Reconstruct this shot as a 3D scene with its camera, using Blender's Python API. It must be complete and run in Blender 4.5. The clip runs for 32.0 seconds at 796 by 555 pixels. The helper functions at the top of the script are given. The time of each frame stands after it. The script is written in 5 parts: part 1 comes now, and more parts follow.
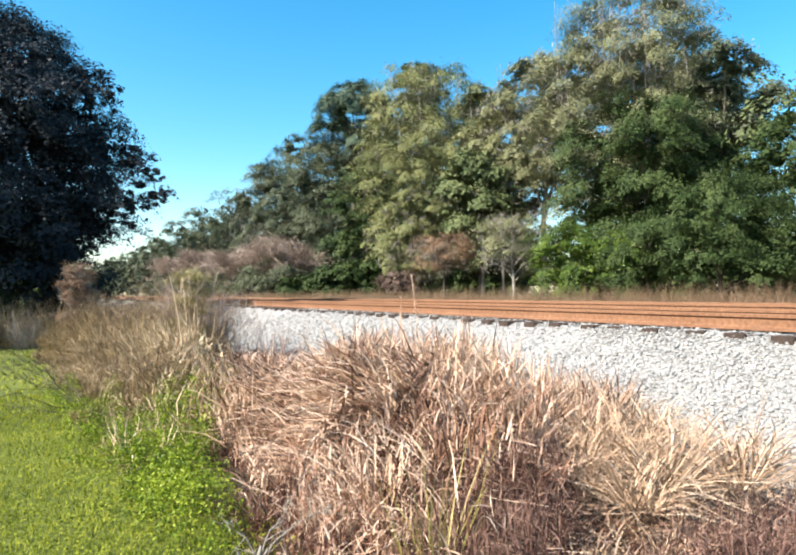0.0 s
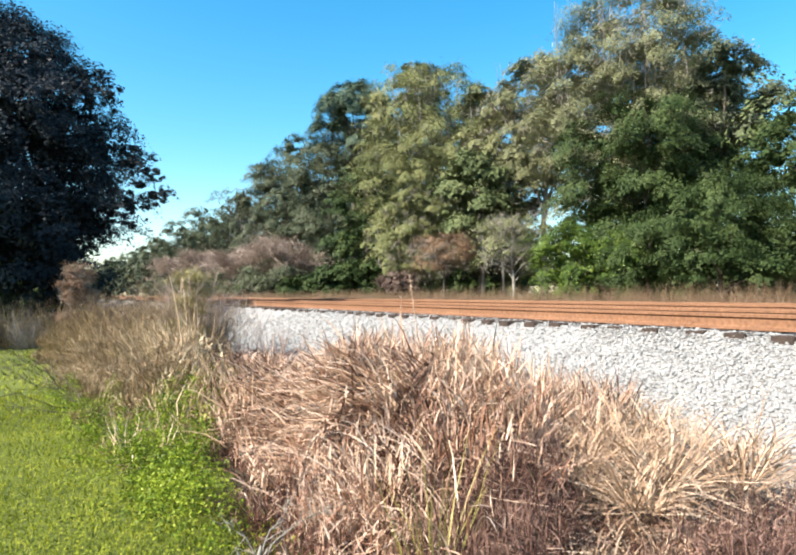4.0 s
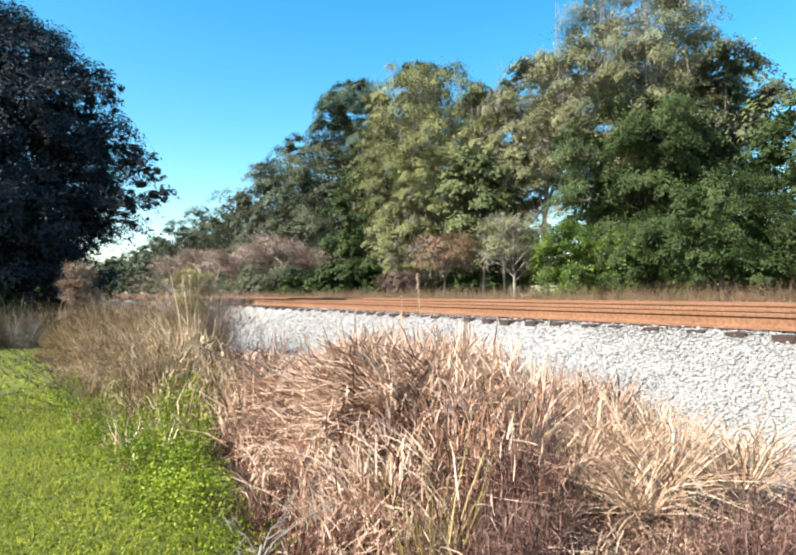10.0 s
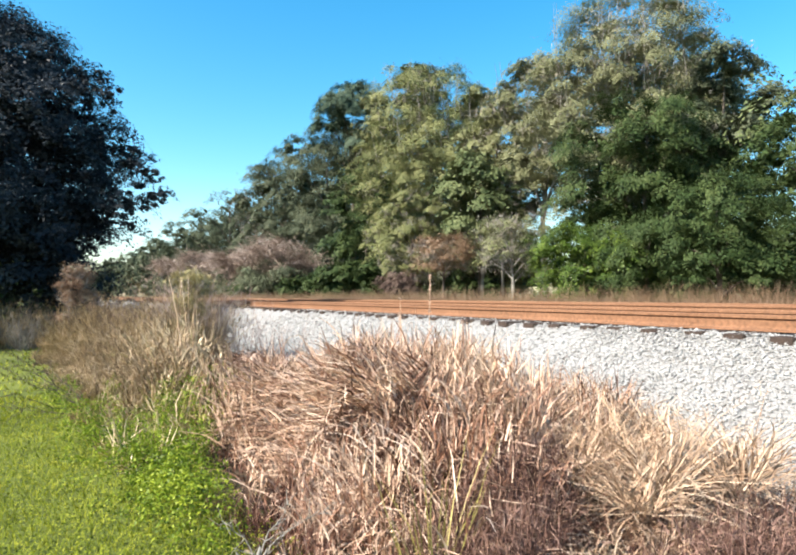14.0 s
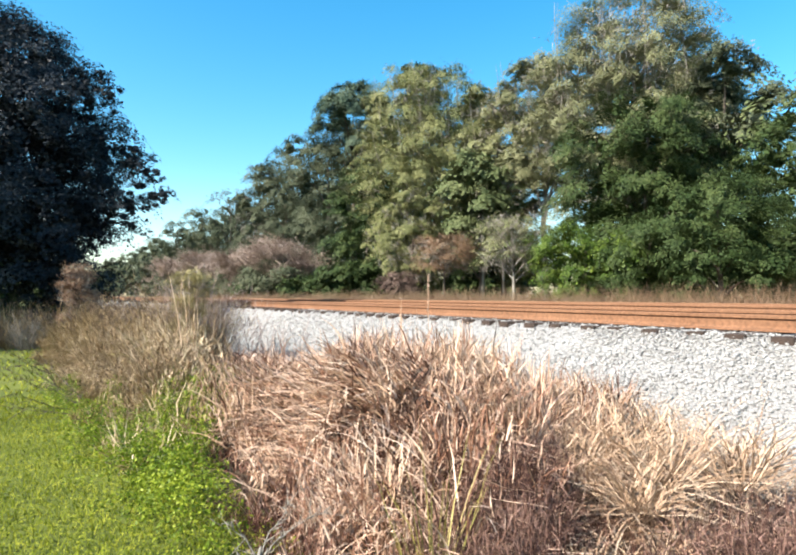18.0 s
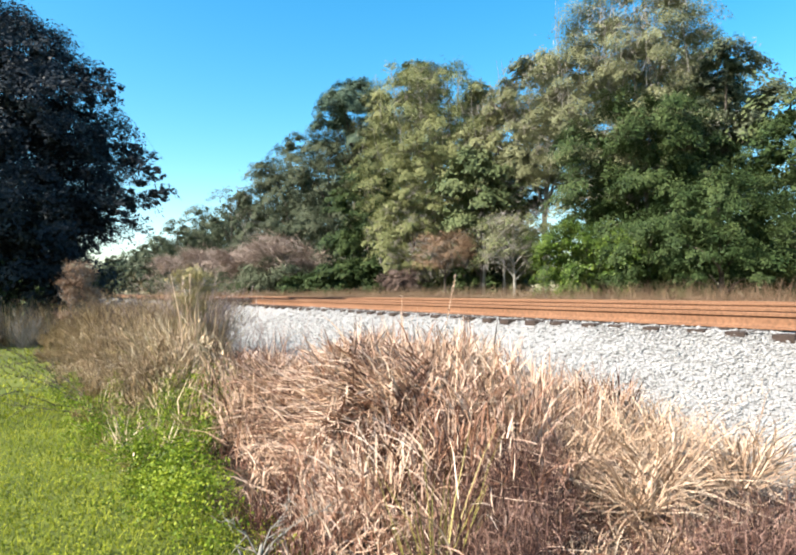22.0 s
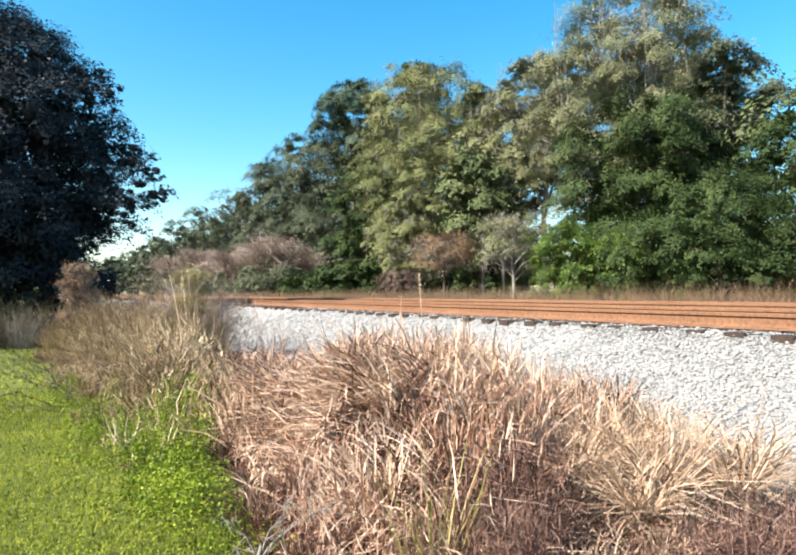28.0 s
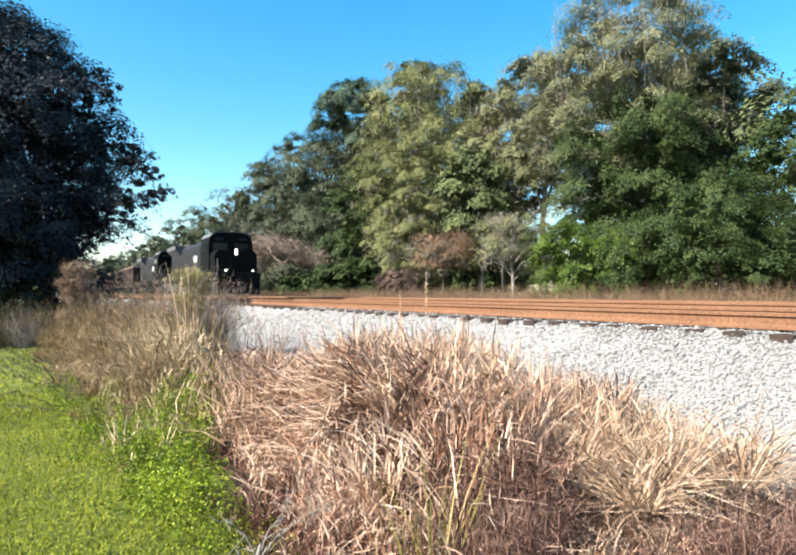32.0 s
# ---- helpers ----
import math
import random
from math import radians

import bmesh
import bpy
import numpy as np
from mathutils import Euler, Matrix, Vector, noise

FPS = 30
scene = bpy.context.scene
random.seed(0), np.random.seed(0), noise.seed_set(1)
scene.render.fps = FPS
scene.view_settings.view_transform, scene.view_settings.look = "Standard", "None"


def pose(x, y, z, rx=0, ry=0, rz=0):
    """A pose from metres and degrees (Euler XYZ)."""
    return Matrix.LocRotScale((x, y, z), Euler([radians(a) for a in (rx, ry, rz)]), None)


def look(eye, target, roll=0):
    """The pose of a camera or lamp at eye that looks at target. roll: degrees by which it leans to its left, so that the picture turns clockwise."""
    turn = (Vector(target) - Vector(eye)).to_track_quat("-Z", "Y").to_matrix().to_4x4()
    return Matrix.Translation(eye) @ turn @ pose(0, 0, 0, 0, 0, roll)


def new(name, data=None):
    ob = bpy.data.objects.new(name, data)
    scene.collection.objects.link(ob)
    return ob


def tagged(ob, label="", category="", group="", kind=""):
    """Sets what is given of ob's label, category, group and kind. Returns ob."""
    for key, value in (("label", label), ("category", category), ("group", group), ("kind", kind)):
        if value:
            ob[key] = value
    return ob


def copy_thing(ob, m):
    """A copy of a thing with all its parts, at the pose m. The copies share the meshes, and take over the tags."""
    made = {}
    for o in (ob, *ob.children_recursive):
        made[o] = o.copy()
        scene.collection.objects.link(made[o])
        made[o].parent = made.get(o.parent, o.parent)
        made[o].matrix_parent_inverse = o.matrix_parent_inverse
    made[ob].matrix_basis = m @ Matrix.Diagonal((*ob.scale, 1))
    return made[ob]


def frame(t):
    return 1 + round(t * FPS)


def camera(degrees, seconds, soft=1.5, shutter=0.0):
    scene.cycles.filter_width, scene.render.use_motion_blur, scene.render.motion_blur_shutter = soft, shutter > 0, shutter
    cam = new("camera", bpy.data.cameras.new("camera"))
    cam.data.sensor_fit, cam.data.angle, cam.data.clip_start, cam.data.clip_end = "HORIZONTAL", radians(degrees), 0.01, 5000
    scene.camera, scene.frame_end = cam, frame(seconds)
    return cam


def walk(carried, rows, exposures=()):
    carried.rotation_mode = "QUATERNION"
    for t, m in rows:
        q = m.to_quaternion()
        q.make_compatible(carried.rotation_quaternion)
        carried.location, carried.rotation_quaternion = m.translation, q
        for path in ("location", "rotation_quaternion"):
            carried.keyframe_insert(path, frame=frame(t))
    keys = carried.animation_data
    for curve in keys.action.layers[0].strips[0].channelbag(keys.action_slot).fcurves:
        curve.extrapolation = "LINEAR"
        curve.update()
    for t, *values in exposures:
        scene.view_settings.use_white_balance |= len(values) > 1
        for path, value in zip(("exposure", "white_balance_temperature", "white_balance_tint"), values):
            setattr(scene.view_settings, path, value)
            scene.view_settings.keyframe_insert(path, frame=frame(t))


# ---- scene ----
cam = camera(64, 32.0, soft=2.2)
# seconds, degrees of turn to the left, degrees of tilt upwards: a phone on a stand that trembles
SHAKE = [
    (0, 0.000, 0.000), (0.5, 0.000, 0.000), (1, 0.000, 0.000), (1.5, 0.000, 0.000), (2, 0.000, 0.000),
    (2.5, 0.000, 0.000), (3, 0.000, 0.000), (3.5, 0.000, 0.000), (5.5, 0.000, 0.000), (6, 0.000, 0.000),
    (6.5, 0.000, 0.000), (7, 0.000, 0.000), (7.5, 0.000, 0.000), (8, 0.000, 0.000), (8.5, 0.000, 0.000),
    (9, 0.000, 0.000), (9.5, 0.000, 0.000), (10, 0.068, -0.068), (10.5, 0.000, 0.000), (11, -0.068, 0.000),
    (11.5, 0.000, -0.068), (12, -0.068, 0.000), (12.5, 0.000, 0.000), (13, 0.068, -0.073), (13.5, 0.068, -0.137),
    (14, -0.068, 0.068), (14.5, 0.000, 0.000), (16.5, 0.000, 0.068), (17, 0.000, 0.142), (17.5, 0.000, 0.210),
    (18, 0.000, 0.068), (18.5, 0.068, -0.142), (19, 0.000, 0.000), (19.5, 0.000, 0.068), (20, 0.000, 0.000),
    (20.5, 0.000, -0.068), (21, 0.000, 0.000), (21.5, 0.137, -0.142), (22, 0.073, -0.142), (22.5, 0.068, -0.137),
    (23, 0.000, 0.000), (23.5, -0.142, 0.000), (24, 0.068, -0.073), (24.5, 0.142, -0.142), (25, 0.068, -0.068),
    (25.5, 0.142, -0.210), (27.5, 0.142, 0.000), (28, 0.000, -0.068), (28.5, -0.068, 0.068), (29, 0.000, -0.068),
    (29.5, -0.068, -0.068), (30, -0.347, 0.278), (30.5, -0.137, 0.210), (31, 0.210, -0.073), (31.5, -0.068, 0.142),
    (32, -0.068, -0.142),
]
EYE, TURN, TILT, LEAN = 1.5, -29.0, 91.37, 0.42
walk(cam, [(t, pose(0, 0, EYE, TILT + up, LEAN, TURN + left)) for t, left, up in SHAKE])

# ---- light ----
SUN_WAY = Vector((-0.97, 0.04, 0.80)).normalized()
world = bpy.data.worlds.new("sky")
scene.world = world
world.use_nodes = True
sky = world.node_tree.nodes.new("ShaderNodeTexSky")
sky.sky_type, sky.sun_disc = "NISHITA", False
sky.sun_elevation, sky.sun_rotation = math.asin(SUN_WAY.z), math.atan2(SUN_WAY.x, SUN_WAY.y)
sky.air_density, sky.dust_density, sky.ozone_density = 1.0, 0.8, 1.0
deep = world.node_tree.nodes.new("ShaderNodeHueSaturation")
deep.inputs["Hue"].default_value, deep.inputs["Saturation"].default_value, deep.inputs["Value"].default_value = 0.484, 1.48, 1.05
world.node_tree.links.new(sky.outputs[0], deep.inputs["Color"])
world.node_tree.links.new(deep.outputs[0], world.node_tree.nodes["Background"].inputs[0])
world.node_tree.nodes["Background"].inputs[1].default_value = 0.089
sun = new("sun", bpy.data.lights.new("sun", "SUN"))
sun.data.energy, sun.data.angle, sun.data.color = 5.0, radians(0.6), (1.0, 0.935, 0.83)
sun.matrix_world = look(SUN_WAY * 50, (0, 0, 0))
scene.view_settings.exposure = 1.65


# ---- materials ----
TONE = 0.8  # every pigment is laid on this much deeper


def blank(name, rough=0.8, metal=0.0, spec=0.3):
    m = bpy.data.materials.new(name)
    m.use_nodes = True
    b = m.node_tree.nodes["Principled BSDF"]
    b.inputs["Roughness"].default_value, b.inputs["Metallic"].default_value = rough, metal
    b.inputs["Specular IOR Level"].default_value = spec
    return m, m.node_tree.nodes, m.node_tree.links, b


def ramp(nodes, stops):
    r = nodes.new("ShaderNodeValToRGB")
    while len(r.color_ramp.elements) < len(stops):
        r.color_ramp.elements.new(0.5)
    for e, (p, c) in zip(r.color_ramp.elements, stops):
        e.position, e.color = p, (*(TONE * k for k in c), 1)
    return r


def mixed(nodes, links, a, b, fac, mode="MIX"):
    n = nodes.new("ShaderNodeMix")
    n.data_type, n.blend_type = "RGBA", mode
    for socket, v in ((n.inputs[6], a), (n.inputs[7], b), (n.inputs[0], fac)):
        if isinstance(v, bpy.types.NodeSocket):
            links.new(v, socket)
        else:
            socket.default_value = (*v, 1) if isinstance(v, tuple) else v
    return n.outputs[2]


def noise_of(nodes, links, scale, detail=4.0, coord="Object", rough=0.6):
    co = nodes.new("ShaderNodeTexCoord")
    n = nodes.new("ShaderNodeTexNoise")
    n.inputs["Scale"].default_value, n.inputs["Detail"].default_value, n.inputs["Roughness"].default_value = scale, detail, rough
    links.new(co.outputs[coord], n.inputs["Vector"])
    return n.outputs["Fac"]


def surface(name, dark, light, rough=0.8, metal=0.0, scale=1.5, fine=25.0, bump=0.3, spec=0.3, depth=0.02, third=None):
    """Two-scale variation between two or three colours, with fine relief."""
    m, nodes, links, b = blank(name, rough, metal, spec)
    big, small = noise_of(nodes, links, scale), noise_of(nodes, links, fine, 6)
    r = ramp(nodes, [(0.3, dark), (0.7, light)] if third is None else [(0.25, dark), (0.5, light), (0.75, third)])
    links.new(big, r.inputs[0])
    r2 = ramp(nodes, [(0.3, (0.78, 0.78, 0.78)), (0.7, (1.56, 1.56, 1.56))])
    links.new(small, r2.inputs[0])
    links.new(mixed(nodes, links, r.outputs[0], r2.outputs[0], 1.0, "MULTIPLY"), b.inputs["Base Color"])
    bp = nodes.new("ShaderNodeBump")
    bp.inputs["Strength"].default_value, bp.inputs["Distance"].default_value = bump, depth
    links.new(small, bp.inputs["Height"])
    links.new(bp.outputs[0], b.inputs["Normal"])
    return m


def leafy(name, colours, see_through=0.3, rough=0.55, patch=0.35, spec=0.25, vary=0.5):
    """Leaves or blades: each takes a colour of its own, in patches, and lets some light through."""
    m, nodes, links, b = blank(name, rough, 0, spec)
    geo = nodes.new("ShaderNodeNewGeometry")
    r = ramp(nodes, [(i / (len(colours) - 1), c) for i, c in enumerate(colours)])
    add = nodes.new("ShaderNodeMath")
    add.operation = "MULTIPLY_ADD"
    big = noise_of(nodes, links, patch, 3)
    sub = nodes.new("ShaderNodeMath")
    sub.operation = "MULTIPLY_ADD"
    links.new(big, sub.inputs[0])
    sub.inputs[1].default_value, sub.inputs[2].default_value = 1.6, -0.3 - vary / 2
    links.new(geo.outputs["Random Per Island"], add.inputs[0])
    add.inputs[1].default_value = vary
    links.new(sub.outputs[0], add.inputs[2])
    links.new(add.outputs[0], r.inputs[0])
    links.new(r.outputs[0], b.inputs["Base Color"])
    t = nodes.new("ShaderNodeBsdfTranslucent")
    links.new(r.outputs[0], t.inputs[0])
    s = nodes.new("ShaderNodeMixShader")
    s.inputs[0].default_value = see_through
    links.new(b.outputs[0], s.inputs[1])
    links.new(t.outputs[0], s.inputs[2])
    links.new(s.outputs[0], nodes["Material Output"].inputs[0])
    return m


def glow(name, colour, strength):
    m, nodes, links, b = blank(name, 0.3)
    b.inputs["Base Color"].default_value = (*colour, 1)
    b.inputs["Emission Color"].default_value, b.inputs["Emission Strength"].default_value = (*colour, 1), strength
    return m


def ground_material():
    m, nodes, links, b = blank("ground_soils", 0.95)
    co, sep = nodes.new("ShaderNodeTexCoord"), nodes.new("ShaderNodeSeparateXYZ")
    links.new(co.outputs["Object"], sep.inputs[0])
    wander, fine, big = noise_of(nodes, links, 0.9, 5), noise_of(nodes, links, 16, 6), noise_of(nodes, links, 0.5)
    add = nodes.new("ShaderNodeMath")
    add.operation = "MULTIPLY_ADD"
    links.new(wander, add.inputs[0])
    add.inputs[1].default_value = 1.4
    links.new(sep.outputs["X"], add.inputs[2])

    def step(a, z):
        r = nodes.new("ShaderNodeMapRange")
        links.new(add.outputs[0], r.inputs["Value"])
        r.inputs["From Min"].default_value, r.inputs["From Max"].default_value = a, z
        return r.outputs[0]

    def tone(dark, light):
        r = ramp(nodes, [(0.3, dark), (0.7, light)])
        links.new(big, r.inputs[0])
        return r.outputs[0]

    c = mixed(nodes, links, tone((0.075, 0.1, 0.012), (0.155, 0.18, 0.024)), tone((0.035, 0.024, 0.015), (0.1, 0.07, 0.04)), step(1.5, 2.0))
    c = mixed(nodes, links, c, tone((0.1, 0.08, 0.035), (0.19, 0.16, 0.075)), step(9.0, 12.0))
    g = ramp(nodes, [(0.3, (0.75, 0.75, 0.75)), (0.7, (1.56, 1.56, 1.56))])
    links.new(fine, g.inputs[0])
    links.new(mixed(nodes, links, c, g.outputs[0], 1.0, "MULTIPLY"), b.inputs["Base Color"])
    bp = nodes.new("ShaderNodeBump")
    bp.inputs["Strength"].default_value, bp.inputs["Distance"].default_value = 0.8, 0.04
    links.new(fine, bp.inputs["Height"])
    links.new(bp.outputs[0], b.inputs["Normal"])
    return m


GROUND = ground_material()
BED = surface("ballast_dust", (0.24, 0.234, 0.226), (0.37, 0.362, 0.35), 0.95, scale=40.0, fine=70, bump=0.6, depth=0.03)
STONE = leafy("ballast_stone", [(0.17, 0.164, 0.157), (0.32, 0.312, 0.3), (0.45, 0.44, 0.426)], 0.0, 0.9, 2.5, vary=0.9)
RUST = surface("rail_rust", (0.185, 0.09, 0.047), (0.23, 0.116, 0.063), 0.9, scale=0.9, fine=24, bump=0.25, depth=0.004)
TIE = surface("tie_wood", (0.022, 0.014, 0.011), (0.06, 0.04, 0.03), 0.9, scale=3, fine=30, bump=0.6)
BARK = surface("bark", (0.05, 0.04, 0.03), (0.16, 0.13, 0.1), 0.9, scale=2, fine=18, bump=0.9, depth=0.04)
PALE_BARK = surface("pale_bark", (0.2, 0.18, 0.15), (0.42, 0.39, 0.34), 0.9, scale=2, fine=14, bump=0.6, depth=0.03)
# Crown shade, faint haze and grey highlights are mixed into these leaf tones.
SHADED_OAK = leafy("shaded_oak_leaf", [(0.01, 0.013, 0.018), (0.023, 0.029, 0.036), (0.08, 0.089, 0.093)], 0.03, 0.5, 0.5, 0.08, 0.35)
DARK = leafy("dark_leaf", [(0.039, 0.058, 0.025), (0.112, 0.14, 0.059), (0.235, 0.258, 0.118)], 0.1, 0.55, 0.5, 0.08, 0.4)
OLIVE = leafy("olive_leaf", [(0.095, 0.11, 0.047), (0.213, 0.222, 0.103), (0.336, 0.33, 0.174)], 0.15, 0.55, 0.5, 0.08, 0.4)
YELLOW = leafy("yellow_green_leaf", [(0.098, 0.113, 0.044), (0.205, 0.216, 0.09), (0.339, 0.333, 0.155)], 0.15, 0.55, 0.5, 0.08, 0.4)
PINE = leafy("pine_needle", [(0.025, 0.048, 0.032), (0.075, 0.112, 0.075), (0.165, 0.205, 0.135)], 0.08, 0.6, 0.4, 0.08, 0.4)
# Distance haze is mixed into this leaf colour; the duller bushes share it.
DISTANT = leafy("hazed_dull_leaf", [(0.034, 0.046, 0.026), (0.087, 0.103, 0.06), (0.185, 0.195, 0.125)], 0.1, 0.6, 0.4, 0.08, 0.4)
BRIGHT = leafy("bright_leaf", [(0.013, 0.028, 0.004), (0.066, 0.112, 0.016), (0.2, 0.258, 0.043)], 0.12, 0.45, 1.2, 0.15, 0.5)
BROWN = leafy("brown_leaf", [(0.115, 0.122, 0.06), (0.21, 0.215, 0.112), (0.31, 0.305, 0.18)], 0.15, 0.6, 0.5, 0.08, 0.4)
PINK = leafy("dry_brush_twig", [(0.035, 0.022, 0.018), (0.13, 0.085, 0.066), (0.34, 0.26, 0.21)], 0.05, 0.8)
HEAP = leafy("bare_brush_twig", [(0.09, 0.06, 0.046), (0.29, 0.21, 0.165), (0.6, 0.48, 0.4)], 0.0, 0.8, 0.3, vary=0.8)
RED = leafy("rust_leaf", [(0.11, 0.075, 0.036), (0.22, 0.13, 0.075), (0.34, 0.23, 0.145)], 0.15)
RUST_BRUSH = leafy("rust_brush", [(0.13, 0.075, 0.048), (0.26, 0.16, 0.105), (0.4, 0.28, 0.2)], 0.2, 0.7, 1.5, vary=0.8)
DEEP = leafy("deep_green_leaf", [(0.015, 0.03, 0.01), (0.043, 0.068, 0.022), (0.105, 0.135, 0.046)], 0.08, 0.55, 0.6, 0.08, 0.4)
TWIG = leafy("grey_twig", [(0.14, 0.12, 0.1), (0.26, 0.23, 0.2), (0.4, 0.37, 0.33)], 0.0, 0.85)
MAUVE = leafy("mauve_stem", [(0.2, 0.14, 0.12), (0.36, 0.27, 0.235), (0.52, 0.42, 0.38)], 0.0, 0.8)
STRAW = leafy("straw", [(0.042, 0.018, 0.011), (0.31, 0.153, 0.092), (0.86, 0.64, 0.49)], 0.0, 0.6, 1.6, vary=1.0)
PALE_STRAW = leafy("pale_straw", [(0.32, 0.185, 0.11), (0.64, 0.44, 0.305), (0.88, 0.7, 0.55)], 0.06, 0.55, 1.3, vary=0.7)
TAN = leafy("tan_weed", [(0.06, 0.037, 0.019), (0.32, 0.215, 0.115), (0.78, 0.615, 0.41)], 0.08, 0.6, 0.9, vary=0.9)
FEATHER = leafy("feathery_straw", [(0.19, 0.11, 0.064), (0.46, 0.305, 0.195), (0.78, 0.6, 0.44)], 0.06, 0.6, 1.5, vary=0.9)
# Russet growth, coloured deeper to stand in for shade between the tussocks.
SHADED_RUSSET = leafy("russet_grass", [(0.025, 0.009, 0.006), (0.112, 0.043, 0.027), (0.31, 0.165, 0.115)], 0.05, 0.7, 1.3, vary=0.8)
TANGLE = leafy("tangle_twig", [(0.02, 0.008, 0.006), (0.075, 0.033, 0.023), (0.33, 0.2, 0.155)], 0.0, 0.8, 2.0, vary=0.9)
WEED = leafy("weed_brown", [(0.035, 0.02, 0.012), (0.26, 0.172, 0.08), (0.62, 0.47, 0.26)], 0.12, 0.7, 0.8, vary=0.8)
BLADE = leafy("lawn_blade", [(0.065, 0.092, 0.006), (0.235, 0.275, 0.02), (0.43, 0.43, 0.06)], 0.35, 0.7, 0.6, 0.1, 0.9)
HERB = leafy("herb_leaf", [(0.025, 0.052, 0.003), (0.145, 0.22, 0.012), (0.42, 0.48, 0.05)], 0.35, 0.5, 3.0, 0.2, 0.8)
GREEN_BLADE = leafy("green_blade", [(0.14, 0.13, 0.025), (0.31, 0.27, 0.07), (0.52, 0.43, 0.19)], 0.2, 0.6, 2.0, vary=0.9)
PLUME = leafy("feathery_plume", [(0.17, 0.14, 0.06), (0.33, 0.28, 0.12), (0.5, 0.44, 0.22)], 0.15, 0.7, 1.2, vary=0.7)
MEADOW = leafy("meadow_blade", [(0.17, 0.1, 0.06), (0.25, 0.163, 0.098), (0.31, 0.228, 0.14)], 0.25, 0.7, 0.3)
BLACK = surface("black_paint", (0.003, 0.003, 0.0035), (0.007, 0.0065, 0.007), 0.65, scale=0.8, fine=9, bump=0.05, spec=0.1)
# A lighter copy of the black paint, with the sun on the hood in it.
SUNLIT_HOOD = surface("sunlit_hood_paint", (0.018, 0.018, 0.021), (0.034, 0.033, 0.038), 0.6, scale=0.8, fine=9, bump=0.05, spec=0.2)
GRIME = surface("running_gear", (0.02, 0.017, 0.015), (0.06, 0.045, 0.035), 0.8, scale=2, fine=20, bump=0.4)
STEEL = surface("worn_steel", (0.2, 0.17, 0.15), (0.36, 0.32, 0.3), 0.45, 0.8, scale=3, fine=30, bump=0.1)
GREY = surface("grey_paint", (0.1, 0.1, 0.105), (0.18, 0.18, 0.19), 0.6, scale=1, fine=12, bump=0.05)
WHITE = surface("white_paint", (0.66, 0.66, 0.64), (0.8, 0.8, 0.78), 0.5, scale=2, fine=20, bump=0.05)
HOPPER = surface("hopper_paint", (0.05, 0.034, 0.029), (0.13, 0.092, 0.078), 0.8, scale=0.9, fine=12, bump=0.15, spec=0.2)
# Lighter tan than the panels: sunlight on ribs and top edges, put into colour.
SUNLIT_RIB = surface("sunlit_rib_paint", (0.17, 0.12, 0.095), (0.33, 0.25, 0.2), 0.8, scale=0.9, fine=12, bump=0.15, spec=0.2)
COAL = surface("coal", (0.008, 0.008, 0.009), (0.03, 0.03, 0.032), 0.6, scale=3, fine=14, bump=1.0, depth=0.1)
GLASS = surface("cab_glass", (0.006, 0.007, 0.009), (0.012, 0.013, 0.016), 0.12, scale=1, fine=4, bump=0.0, spec=0.2)
LAMP = glow("headlamp_glow", (1.0, 0.93, 0.8), 2.5)


# ---- shapes ----
def joined(name, v, q, material):
    """A mesh from arrays of corners and of faces that all have as many corners."""
    me = bpy.data.meshes.new(name)
    v, q = np.ascontiguousarray(v, dtype=np.float32), np.ascontiguousarray(q, dtype=np.int32)
    k = q.shape[1]
    me.vertices.add(len(v))
    me.vertices.foreach_set("co", v.ravel())
    me.loops.add(q.size)
    me.loops.foreach_set("vertex_index", q.ravel())
    me.polygons.add(len(q))
    me.polygons.foreach_set("loop_start", np.arange(0, q.size, k, dtype=np.int32))
    me.update(calc_edges=True)
    me.materials.append(material)
    return me


def under(ob, parent, label=""):
    ob.parent = parent
    return tagged(ob, label)


def part(name, bm, material, parent=None, label=""):
    me = bpy.data.meshes.new(name)
    bm.to_mesh(me)
    bm.free()
    me.materials.append(material)
    ob = new(name, me)
    ob.parent = parent
    return tagged(ob, label)


def box(x0, x1, y0, y1, z0, z1, bevel=0.0, bm=None):
    bm = bm or bmesh.new()
    vs = bmesh.ops.create_cube(bm, size=1)["verts"]
    for v in vs:
        v.co = Vector(((x0 + x1) / 2 + v.co.x * (x1 - x0), (y0 + y1) / 2 + v.co.y * (y1 - y0), (z0 + z1) / 2 + v.co.z * (z1 - z0)))
    if bevel:
        es = list({e for v in vs for e in v.link_edges})
        bmesh.ops.bevel(bm, geom=es, offset=bevel, segments=1, profile=0.5, affect="EDGES")
    return bm


def prism(profile, y0, y1, bm=None):
    """An outline in x and z, drawn along y."""
    bm = bm or bmesh.new()
    a, b = [bm.verts.new((x, y0, z)) for x, z in profile], [bm.verts.new((x, y1, z)) for x, z in profile]
    n = len(profile)
    bm.faces.new(a)
    bm.faces.new(b[::-1])
    for i in range(n):
        bm.faces.new((a[i], b[i], b[(i + 1) % n], a[(i + 1) % n]))
    bmesh.ops.recalc_face_normals(bm, faces=bm.faces)
    return bm


